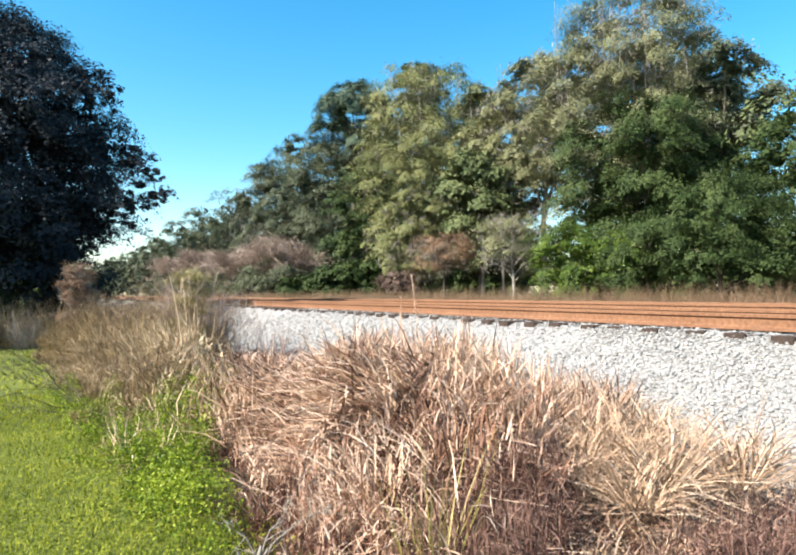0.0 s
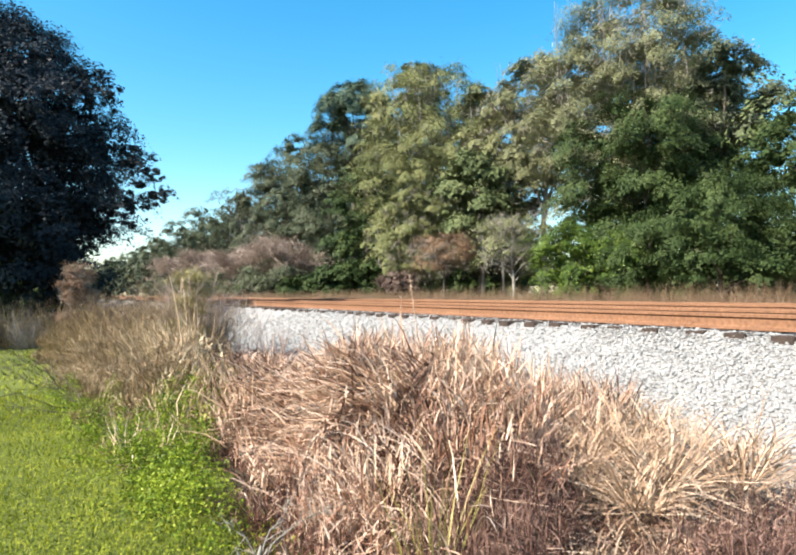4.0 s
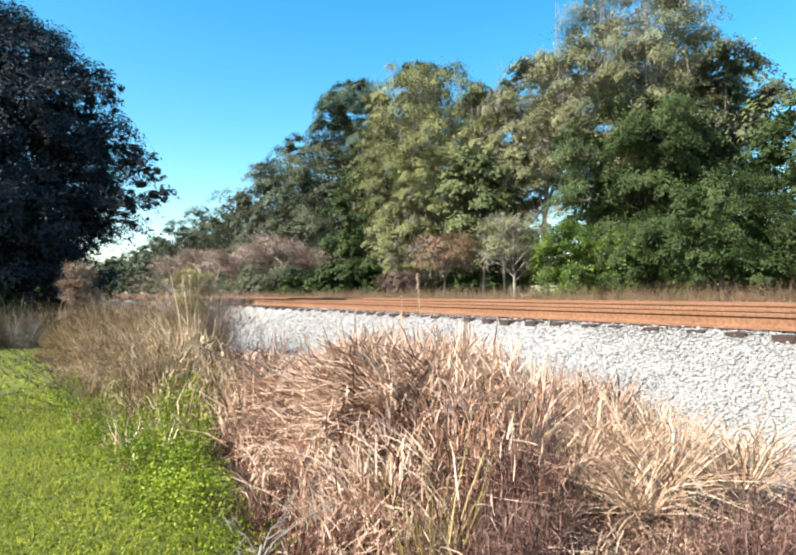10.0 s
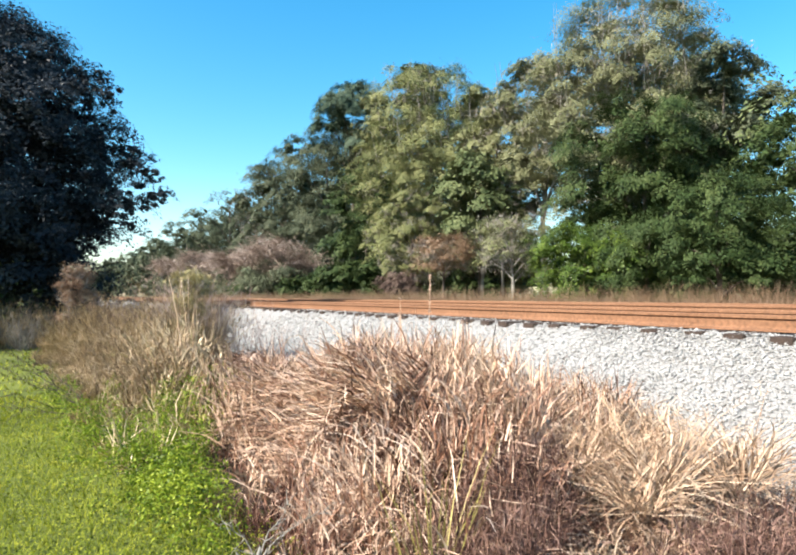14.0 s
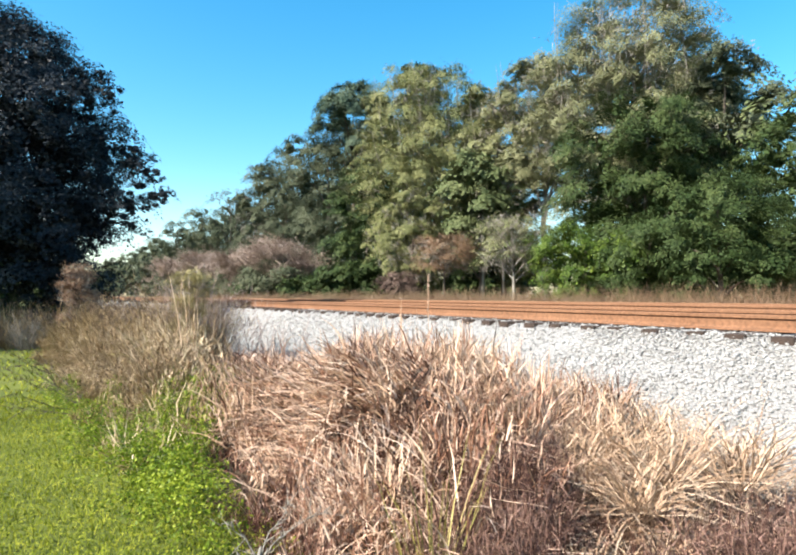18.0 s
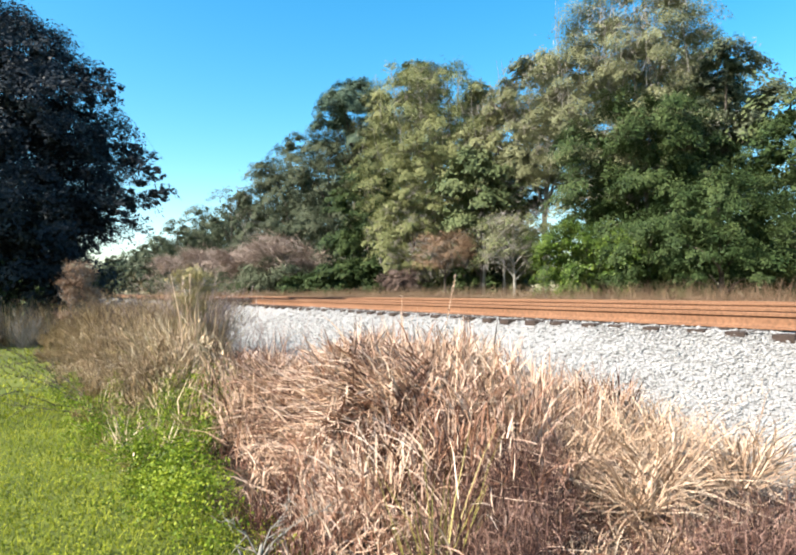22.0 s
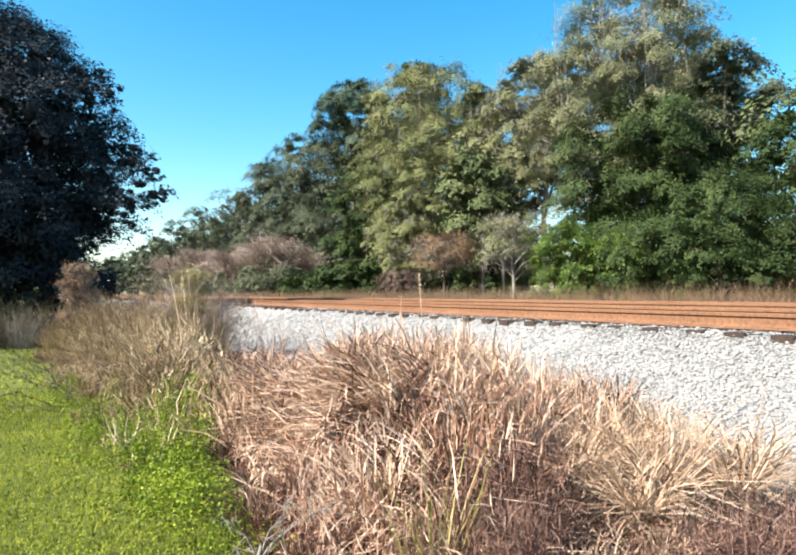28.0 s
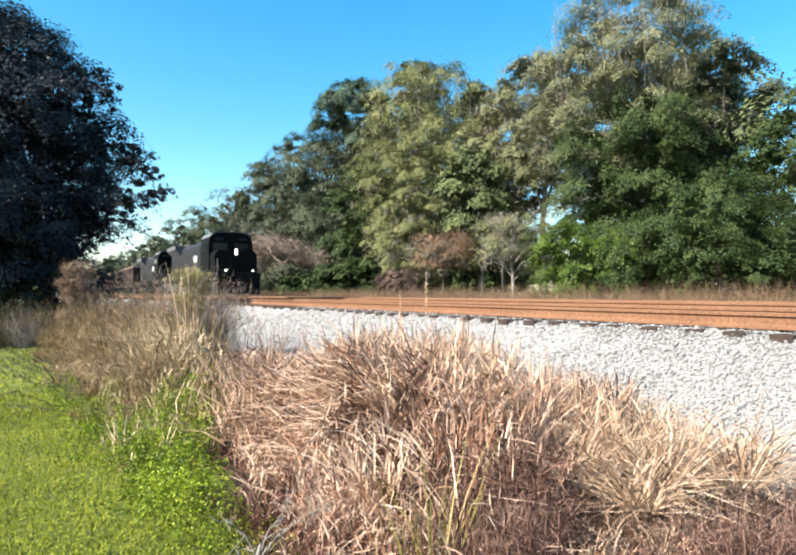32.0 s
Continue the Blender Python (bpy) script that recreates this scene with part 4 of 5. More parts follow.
    # The first litter darkens the shaded hollow beside the green weeds by colour.
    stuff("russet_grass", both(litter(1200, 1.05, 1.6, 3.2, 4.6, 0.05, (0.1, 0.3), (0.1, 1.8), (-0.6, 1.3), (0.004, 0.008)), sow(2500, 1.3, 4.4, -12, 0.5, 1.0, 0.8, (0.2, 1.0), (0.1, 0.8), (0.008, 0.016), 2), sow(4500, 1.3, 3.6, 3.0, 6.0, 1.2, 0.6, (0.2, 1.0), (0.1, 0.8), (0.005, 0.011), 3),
                               tussocks(rng, 20, 2.0, 3.1, 2.9, 4.1, 1.0, 110, 1.05, (0.1, 0.9), (0.3, 1.0), (0.004, 0.009), 5, curl=0.12), tussocks(rng, 34, 1.5, 2.5, 0.6, 3.0, 1.0, 100, 0.65, (0.1, 1.2), (0.2, 1.0), (0.003, 0.007), 5, curl=0.12), tussocks(rng, 12, 2.4, 3.3, 0.8, 1.8, 1.0, 90, 0.55, (0.1, 1.2), (0.2, 1.0), (0.003, 0.007), 5, curl=0.12)), SHADED_RUSSET, "reddish-brown withered undergrowth beside the stone bed, darkened for the shade between tussocks")
    rng = np.random.default_rng(53)
    stuff("pale_grass", both(tussocks(rng, 44, 1.65, 3.1, 3.4, 7.0, 1.1, 20, 1.0, (0.1, 0.9), (0.5, 1.2), (0.009, 0.018), 7, curl=0.06), tussocks(rng, 16, 1.2, 2.1, 2.6, 3.9, 1.0, 14, 1.1, (0.1, 0.9), (0.4, 1.1), (0.008, 0.017), 7),
                             litter(2200, 1.4, 3.6, 3.2, 7.0, 0.55, (0.15, 0.5), (0.05, 1.1), (-0.2, 1.5), (0.007, 0.016)), litter(1000, 1.8, 2.6, 4.4, 6.2, 0.6, (0.35, 0.65), (0.8, 1.5), (0.3, 1.1), (0.011, 0.022), (2.9, 0.5), 0.12, 5, 6),
                             tussocks(rng, 10, 2.8, 4.3, 2.0, 3.2, 1.0, 60, 0.85, (0.6, 1.5), (0.5, 1.1), (0.005, 0.011), 6),
                             tussocks(rng, 6, 2.6, 3.6, 2.1, 2.9, 1.0, 80, 0.9, (0.9, 1.5), (0.75, 1.1), (0.006, 0.012), 7, radius=0.08)), PALE_STRAW, "long pale arching dry grass blades")
    stuff("arching_grass", tussocks(rng, 15, 1.4, 2.05, 2.3, 3.6, 1.0, 9, 2.0, (0.2, 0.8), (0.4, 0.85), (0.006, 0.012), 12, radius=0.12), PALE_STRAW, "long pale blades bowing over the low dry growth")
    rng = np.random.default_rng(57)
    stuff("feathery_grass", both(litter(1900, 2.6, 4.2, 2.3, 3.5, 0.4, (0.12, 0.4), (0.3, 1.7), (-0.2, 1.4), (0.005, 0.009)), litter(3600, 2.7, 4.2, 3.2, 5.2, 0.5, (0.1, 0.35), (0.3, 1.7), (-0.2, 1.4), (0.003, 0.007)), tussocks(rng, 30, 3.0, 4.3, 2.5, 4.5, 1.0, 100, 1.0, (0.5, 1.5), (0.45, 1.1), (0.003, 0.007), 5), tussocks(rng, 5, 2.5, 3.2, 2.0, 2.4, 1.0, 60, 0.85, (0.3, 1.2), (0.5, 1.1), (0.004, 0.009), 5), tussocks(rng, 12, 1.95, 2.6, 1.85, 2.3, 1.0, 60, 0.85, (0.3, 1.2), (0.5, 1.1), (0.003, 0.008), 6)), FEATHER, "fine feathery tan dry grass along the stones")
    rng = np.random.default_rng(54)
    stuff("green_grass", both(tussocks(rng, 5, 1.5, 2.1, 1.9, 2.6, 1.0, 8, 0.9, (0.1, 0.8), (0.2, 1.0), (0.006, 0.012), 6), tussocks(rng, 34, 0.9, 2.0, 5.6, 11, 1.2, 26, 1.0, (0.1, 0.7), (0.1, 0.8), (0.007, 0.014), edge=True), tussocks(rng, 9, 1.1, 2.4, 1.4, 7, 1.0, 16, 0.8, (0.1, 0.5), (0.0, 0.5), (0.006, 0.012))), GREEN_BLADE, "a few yellow-green grass blades in the dry growth")
    rng = np.random.default_rng(55)
    stuff("weed_stalk_thicket", both(sow(5000, 0.6, 3.2, 14, 60, 1.6, 1.0, (0.1, 0.7), (0.0, 0.4), (0.005, 0.01), 3), tussocks(rng, 60, 0.5, 3.2, 8, 24, 1.3, 70, 1.1, (0.1, 0.7), (0.0, 0.6), (0.005, 0.011), 4, edge=True)), WEED, "brown weed stalks in a tall thicket", "weeds")
    rng = np.random.default_rng(56)
    shade_x, shade_y = strip(rng, 5000, -16, -0.3, 23.5, 29)
    stuff("shade_brush", blades(rng, np.stack([shade_x, shade_y, ground_z(shade_x, shade_y)], axis=1), rng.uniform(0.5, 1.5, 5000), rng.uniform(0.1, 0.7, 5000), rng.uniform(0, 0.5, 5000), rng.uniform(0.012, 0.03, 5000), 3), WEED, "withered brush in the shade under the live oak", "weeds")
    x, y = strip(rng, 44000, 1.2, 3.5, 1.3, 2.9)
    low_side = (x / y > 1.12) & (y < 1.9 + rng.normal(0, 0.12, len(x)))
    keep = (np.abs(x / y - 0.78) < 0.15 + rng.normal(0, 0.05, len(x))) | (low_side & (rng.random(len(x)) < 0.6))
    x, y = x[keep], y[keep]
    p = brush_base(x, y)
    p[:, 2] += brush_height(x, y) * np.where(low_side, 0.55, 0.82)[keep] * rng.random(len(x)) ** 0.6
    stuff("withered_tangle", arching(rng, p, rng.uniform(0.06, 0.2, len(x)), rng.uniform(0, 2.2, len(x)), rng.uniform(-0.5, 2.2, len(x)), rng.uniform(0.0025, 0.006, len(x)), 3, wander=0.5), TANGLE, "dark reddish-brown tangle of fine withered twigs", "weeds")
    back = np.random.default_rng(58)
    stuff("dry_grass", both(tussocks(back, 130, 1.5, 4.2, -11, 0.6, 1.0, 60, 0.9, (0.1, 0.9), (0.3, 1.0), (0.006, 0.014), 4), tussocks(back, 70, 1.4, 3.2, -3.5, 0.9, 1.0, 60, 0.9, (0.1, 0.9), (0.3, 1.0), (0.005, 0.011), 4)), STRAW, "tussocks of dry straw-coloured grass along the stones beside the camera")
    # leafy weeds: low stems, each with its leaves round it
    n = 1250
    y = 3.3 + 5.6 * np.sqrt(rng.random(n))
    mid, half = np.interp(y, [3.2, 4, 5, 6.5, 9.5], [0.86, 0.84, 0.8, 0.84, 0.66]), np.interp(y, [3.2, 4, 5, 6.5, 9.5], [0.1, 0.2, 0.36, 0.56, 0.45])
    x = mid + half * np.clip(rng.normal(0.15, 0.55, n), -1.5, 1.0)
    lump = np.array([noise.noise(Vector((a * 1.9, b * 1.5, 3.0))) for a, b in zip(x, y)])
    tall = np.clip(0.17 + 0.42 * lump + 0.13 * (x - mid) / half, 0.04, 0.42) * rng.uniform(0.7, 1.2, n)
    x[:150], y[:150], tall[:150] = rng.uniform(1.2, 2.1, 150), rng.uniform(6.4, 8.6, 150), rng.uniform(0.3, 0.7, 150)
    y[150:350], tall[150:350] = rng.uniform(5.6, 11, 200), rng.uniform(0.08, 0.34, 200)
    x[150:350] = np.interp(y[150:350], [6, 9, 14], [0.8, 0.22, -0.05]) + rng.uniform(-0.12, 0.35, 200)
    per = np.repeat(np.arange(n), 48)
    m = len(per)
    up = rng.random(m) ** 0.7
    wide = (0.07 + 0.05 * rng.random(m)) * (1.1 - 0.6 * up)
    az = rng.uniform(0, 2 * math.pi, m)
    p = np.stack([x[per] + wide * np.cos(az), y[per] + wide * np.sin(az), 0.02 + tall[per] * up], axis=1)
    out = np.stack([0.6 * np.cos(az), 0.6 * np.sin(az), np.full(m, 0.9)], axis=1)
    stuff("green_weeds", leaves(rng, p, 0.0125, 0.0072, 0.4, out=out, loose=1.0), HERB, "bright green leafy weeds along the lawn's edge", "weeds")


def lawn():
    rng = np.random.default_rng(6)
    x, y = strip(rng, 38000, -3.5, 1.2, 2.6, 11, 1.5)
    b = np.stack([x, y, ground_z(x, y)], axis=1)
    stuff("lawn_grass", blades(rng, b, rng.uniform(0.03, 0.085, len(x)), rng.uniform(0.2, 1.2, len(x)), rng.uniform(0, 0.4, len(x)), rng.uniform(0.004, 0.009, len(x)), 2), BLADE, "short mown green lawn grass")
    x, y = strip(rng, 34000, -2.6, 1.3, 3.2, 9.5, 1.5)
    p = np.stack([x, y, ground_z(x, y) + rng.uniform(0.015, 0.065, len(x))], axis=1)
    stuff("clover", leaves(rng, p, 0.0085, 0.0068, out=np.tile((-0.3, 0.0, 1.0), (len(p), 1)), loose=0.9), BLADE, "small round clover leaves in the lawn", "clover")
    x, y = strip(rng, 36000, -8, 1.3, -8, 2.7)
    b = np.stack([x, y, ground_z(x, y)], axis=1)
    stuff("lawn_grass", blades(rng, b, rng.uniform(0.04, 0.09, len(x)), rng.uniform(0.2, 1.2, len(x)), rng.uniform(0, 0.4, len(x)), rng.uniform(0.008, 0.016, len(x)), 1), BLADE, "short mown green lawn grass around the camera")
    x, y = strip(rng, 18000, -14, 0.8, 9, 36, 1.4)
    b = np.stack([x, y, ground_z(x, y)], axis=1)
    stuff("lawn_grass", blades(rng, b, rng.uniform(0.05, 0.1, len(x)), rng.uniform(0.2, 1.2, len(x)), rng.uniform(0, 0.4, len(x)), rng.uniform(0.025, 0.04, len(x)), 1), BLADE, "short mown green lawn grass further off")


def meadow():
    rng = np.random.default_rng(7)
    x, y = strip(rng, 60000, 17, 23.5, 2, 120, 1.7)
    b = np.stack([x, y, ground_z(x, y)], axis=1)
    stuff("meadow_grass", blades(rng, b, rng.uniform(0.6, 1.3, len(x)), rng.uniform(0.1, 1.0, len(x)), rng.uniform(0, 0.7, len(x)), rng.uniform(0.005, 0.011, len(x)) * (1.2 + y * 0.04), 1), MEADOW, "dull brown-green tall grass between the tracks and the wood")


brush()
lawn()
meadow()


def weed_clump(name, x, y, z, h, n, spread, bow, material, label, seed, hair=5, fine=0.065, width=(0.006, 0.016), category="weeds", root=0.3, wander=0.34, flat=0.0):
    """Many thin stems from one root that bow outwards, with short twigs or seed hairs on their upper half."""
    rng = np.random.default_rng(seed)
    top = tagged(new(name), label, category)
    top.location = (x, y, z)
    az, rad = rng.uniform(0, 2 * math.pi, n), root * np.sqrt(rng.random(n))
    b = np.stack([rad * np.cos(az), rad * np.sin(az), np.zeros(n)], axis=1)
    v, q, sp = arching(rng, b, h * rng.uniform(0.55, 1.15, n), rng.uniform(flat, spread, n), rng.uniform(*bow, n), rng.uniform(*width, n), 5, az + rng.normal(0, 0.5, n), wander, True)
    tagged(under(new("stem_spray", joined("stem_spray", v, q, material)), top), kind="stuff")
    if hair:
        per = np.repeat(np.arange(n), hair)
        m = len(per)
        k = rng.uniform(1.6, 4.99, m)
        i = k.astype(int)
        p = sp[per, i] * (1 - k + i)[:, None] + sp[per, i + 1] * (k - i)[:, None]
        v, q = arching(rng, p, fine * rng.uniform(0.6, 2.2, m), rng.uniform(0.2, 1.4, m), rng.uniform(-0.4, 0.9, m), np.full(m, fine * 0.11), 1, wander=0.3)
        tagged(under(new("twig_spray", joined("twig_spray", v, q, material)), top), kind="stuff")


# the thicket: bushy withered weeds between the lawn and the stones
for i in range(26):
    by = 8.0 + i * 0.62
    left = float(np.interp(by, [6, 9, 14, 22, 30], [0.85, 0.5, 0.15, -0.25, -0.6]))
    bx = left + (min(2.9, 0.178 * by) - left) * ((i * 0.618) % 1)
    weed_clump("weed_bush", bx, by, 0.03, float(brush_height(bx, by)) * (1.0 + 0.2 * math.sin(i * 3.1)), 260, 0.75, (0.0, 1.3), (WEED, TAN)[i % 2 if i < 9 else 0],
               ("brown bushy withered weed", "tan bushy withered weed")[i % 2 if i < 9 else 0] + " in the thicket", 100 + i, hair=7 if i < 9 else 9, width=(0.004, 0.01))
weed_clump("weed_bush", 2.5, 13.2, 0.05, 1.95, 320, 0.6, (0.1, 1.5), MAUVE, "tall dark grey-brown withered weed in the thicket", 1, hair=12, width=(0.004, 0.009))
weed_clump("weed_bush", 2.8, 14.0, 0.05, 1.85, 300, 0.7, (0.1, 1.5), PINK, "tall grey-brown withered weed in the thicket", 2, hair=12, width=(0.004, 0.009))
tree("feathery_bush", 2.42, 12.5, 1.95, 0.5, PLUME, "tall yellow-green feathery weed in the thicket", z=0.05, n=9000, length=0.045, width=0.005, seed=3, low=0.2, lobes=12, clumps=150, core=0, twigs=700, twig=0.004, category="weeds", trunk=0.02, fluffy=True)
weed_clump("weed_bush", 1.95, 12.6, 0.05, 1.6, 340, 0.6, (0.0, 1.1), WEED, "tall brown withered weed in the thicket", 4, hair=9, width=(0.004, 0.009))
weed_clump("weed_bush", 2.6, 12.4, 0.05, 1.5, 320, 0.6, (0.1, 1.2), TAN, "tan withered weed beside the stones", 5)
weed_clump("weed_bush", 2.6, 15.6, 0.05, 1.65, 300, 0.6, (0.0, 1.2), WEED, "brown withered weed in the thicket", 11, hair=9, width=(0.004, 0.009))
weed_clump("weed_bush", 2.0, 16.2, 0.05, 1.25, 300, 0.6, (0.0, 1.2), TAN, "tan withered weed in the thicket", 12, hair=9, width=(0.004, 0.009))
weed_clump("weed_bush", 1.3, 16.8, 0.05, 1.15, 460, 0.6, (0.0, 1.2), WEED, "brown withered weed in the thicket", 13, hair=9, width=(0.004, 0.009))
weed_clump("weed_bush", 1.6, 14.6, 0.05, 1.12, 420, 0.6, (0.0, 1.1), PINK, "grey-brown withered weed in the thicket", 6, hair=9, width=(0.004, 0.009))
for i, (bx, by, tall) in enumerate(((1.35, 18.6, 1.4), (1.75, 19.4, 1.42), (2.1, 18.4, 1.4), (2.5, 19.6, 1.35), (1.5, 21.5, 1.2), (2.2, 22.0, 1.25), (2.9, 21.0, 1.45), (1.5, 17.5, 1.42), (1.9, 17.2, 1.42), (1.2, 17.9, 1.4), (1.75, 18.1, 1.45))):
    weed_clump("weed_bush", bx, by, 0.05, tall, 260, 0.7, (0.0, 1.3), (PINK, WEED)[i % 2], ("grey-brown twiggy weed", "brown bushy withered weed")[i % 2] + " at the far end of the thicket", 240 + i, hair=9, width=(0.005, 0.011))
for i, (bx, by, tall) in enumerate(((2.72, 13.35, 1.85), (2.46, 14.1, 1.95), (2.06, 14.9, 1.8), (2.85, 12.7, 1.55), (3.0, 14.0, 1.65))):
    weed_clump("weed_bush", bx, by, 0.05, tall, 140, 0.6, (0.0, 1.5), (MAUVE, WEED, PINK)[i % 3], ("mauve-grey twiggy weed", "brown bushy withered weed", "grey-brown twiggy weed")[i % 3] + " standing high over the thicket", 260 + i, hair=12, width=(0.004, 0.009))
weed_clump("grass_clump", 1.8, 9.28, 0.05, 1.7, 8, 0.16, (0.0, 0.2), PALE_STRAW, "tall pale dry grass stalks standing over the thicket", 39, hair=4, fine=0.05, width=(0.01, 0.018), category="grass", root=0.06, wander=0.06)
weed_clump("dry_weed", 3.6, 13.2, 0.1, 1.3, 34, 0.45, (0.0, 0.7), MAUVE, "bare purple-grey weed stems by the stones", 7, hair=8)
weed_clump("dry_weed", 3.8, 11.8, 0.15, 1.1, 28, 0.45, (0.0, 0.7), MAUVE, "bare purple-grey weed stems by the stones", 8, hair=8)
weed_clump("dry_weed", 3.75, 10.6, 0.15, 0.95, 24, 0.45, (0.0, 0.7), MAUVE, "bare purple-grey weed stems by the stones", 9, hair=8)
tree("rust_bush", 0.82, 20, 2.4, 0.6, RUST_BRUSH, "rust-brown feathery dead shrub beside the live oak", z=0.0, n=11000, length=0.05, width=0.008, seed=70, low=0.1, lobes=14, clumps=180, core=0, twigs=900, twig=0.005, category="bush", trunk=0.03, fluffy=True)
for i in range(9):
    weed_clump("weed_bush", -2.6 + 0.42 * i, 20.6 + 1.5 * ((i * 0.618) % 1), 0.0, 1.25 + 0.2 * math.sin(i * 2.2), 240, 0.7, (0.0, 1.1), (PINK, WEED, TWIG)[i % 3], "grey-brown twiggy weed by the live oak", 200 + i, hair=5, fine=0.07)


# low bursts of pale grass by the stones
for bx, by, n, h, seed in ((2.98, 2.4, 190, 0.85, 31), (3.6, 2.3, 170, 0.7, 32), (2.7, 2.75, 140, 0.7, 33), (3.5, 3.0, 140, 0.65, 34), (3.3, 2.15, 130, 0.7, 36), (3.1, 2.8, 130, 0.65, 37), (2.6, 2.2, 110, 0.6, 38)):
    weed_clump("grass_clump", bx, by, 0.42, 0.85 * h, n, 1.7, (0.2, 1.6), FEATHER, "low burst of pale tan dry grass beside the stones", seed, hair=1, fine=0.04, width=(0.004, 0.01), category="grass", root=0.1, wander=0.3, flat=0.4)
weed_clump("grass_clump", 1.63, 2.62, 0.0, 0.8, 26, 0.34, (0.1, 0.8), GREEN_BLADE, "upright yellow-green grass clump in the dry growth", 35, hair=0, width=(0.006, 0.011), category="grass", root=0.09, wander=0.12)


def bare_branch(x, y, z, seed, ways, length, material, label):
    """A dead branching shrub: forking thin dark twigs."""
    rng = np.random.default_rng(seed)
    top = tagged(new("bare_shrub"), label, "shrub")
    top.location = (x, y, z)
    for turn, rise in ways:
        p, d = np.zeros(3), np.array((math.cos(turn), math.sin(turn), rise))
        path, forks = [(p, 0.006)], []
        for k in range(1, 6):
            p = p + d * length / 5 + rng.normal(0, 0.03, 3)
            path.append((p, 0.006 - 0.001 * k))
            for _ in range(3):
                e = d * 0.6 + rng.normal(0, 0.45, 3)
                forks.append([(p, 0.003), (p + e * length * 0.16, 0.002), (p + e * length * 0.3 + rng.normal(0, 0.03, 3), 0.001)])
        under(new("branch", joined("branch", *tubes([path] + forks, 4), material)), top)


bare_branch(0.55, 8.6, 0.05, 1, [(2.6, 0.5), (3.0, 0.3), (3.5, 0.45), (2.2, 0.8)], 1.25, BARK, "dark leafless shrub leaning over the lawn")
bare_branch(0.35, 10.6, 0.05, 2, [(2.7, 0.6), (3.2, 0.4), (3.7, 0.7)], 1.2, BARK, "dark leafless shrub at the edge of the lawn")
bare_branch(0.1, 13.5, 0.05, 3, [(2.5, 0.7), (3.1, 0.5), (3.9, 0.8)], 1.2, BARK, "dark leafless shrub by the thicket")


bare_branch(1.05, 3.5, 0.02, 4, [(0.2, 0.9), (2.8, 0.5), (5.5, 0.8)], 0.28, PALE_BARK, "pale dead forked stem at the foot of the dry grass")
# a broken pale stump at the foot of the dry grass
stump = tagged(new("tree_stump"), "split pale grey dead stump at the foot of the dry grass", "stump")
stump.location = (1.0, 3.42, 0.0)
for k, (dx, dy, tall, thick) in enumerate(((0.02, 0.0, 0.12, 0.016), (0.05, 0.02, 0.09, 0.012), (-0.05, 0.03, 0.1, 0.01))):
    under(new("snag", joined("snag", *tubes([[((dx * 0.4, dy * 0.4, -0.03), thick * 1.2), ((dx, dy, tall * 0.5), thick), ((dx * 1.6, dy * 1.6, tall), thick * 0.6), ((dx * 1.7, dy * 1.7, tall + 0.015), 0.002)]], 7), PALE_BARK)), stump)
bare_branch(3.2, 3.95, 0.3, 5, [(0.3, 2.2), (1.2, 1.8)], 0.26, BARK, "dark withered stem over the dry grass")
bare_branch(2.95, 5.5, 0.5, 6, [(0.3, 2.0)], 0.24, BARK, "dark withered stem over the dry grass")


def stalk(length, width, seed, label):
    """A single dry grass stalk with a feathery head; its root is its origin."""
    rng = np.random.default_rng(seed)
    top = tagged(new("grass_stalk"), label, "grass stalk")
    line_up = [((0, 0, length * k / 6), width * (1.1 - 0.12 * k)) for k in range(7)]
    under(new("stem", joined("stem", *tubes([line_up], 5), PALE_STRAW)), top)
    n = 60
    p = np.stack([rng.normal(0, width * 1.2, n), rng.normal(0, width * 1.2, n), length * rng.uniform(0.72, 1.03, n)], axis=1)
    under(new("seed_head", joined("seed_head", *leaves(rng, p, 0.022, 0.003), PALE_STRAW)), top, "feathery pale seed head")
    return top


for sx, sy, root, tall, seed in ((2.97, 5.3, 0.3, 1.13, 1), (2.2, 12.2, 0.1, 1.62, 4), (2.3, 12.0, 0.1, 1.75, 5)):
    stalk(tall, 0.003 + 0.0003 * sy, seed, "pale dry grass stalk standing above the brush").location = (sx, sy, root)
SWAYING_STALK = stalk(1.36, 0.0045, 9, "pale dry grass stalk swaying in the wind")


# ---- the train ----
# Front at y = 0, the rest behind it at +y; x across; z from the rail's top.
def handrail(parent, x, y0, y1, z0, z1, n):
    v = [[((x, y0 + (y1 - y0) * i / (n - 1), z0), 0.02), ((x, y0 + (y1 - y0) * i / (n - 1), z1), 0.02)] for i in range(n)]
    v.append([((x, y0, z1), 0.022), ((x, y1, z1), 0.022)])
    under(new("handrail", joined("handrail", *tubes(v, 5), GRIME)), parent, "dark steel handrail on posts")


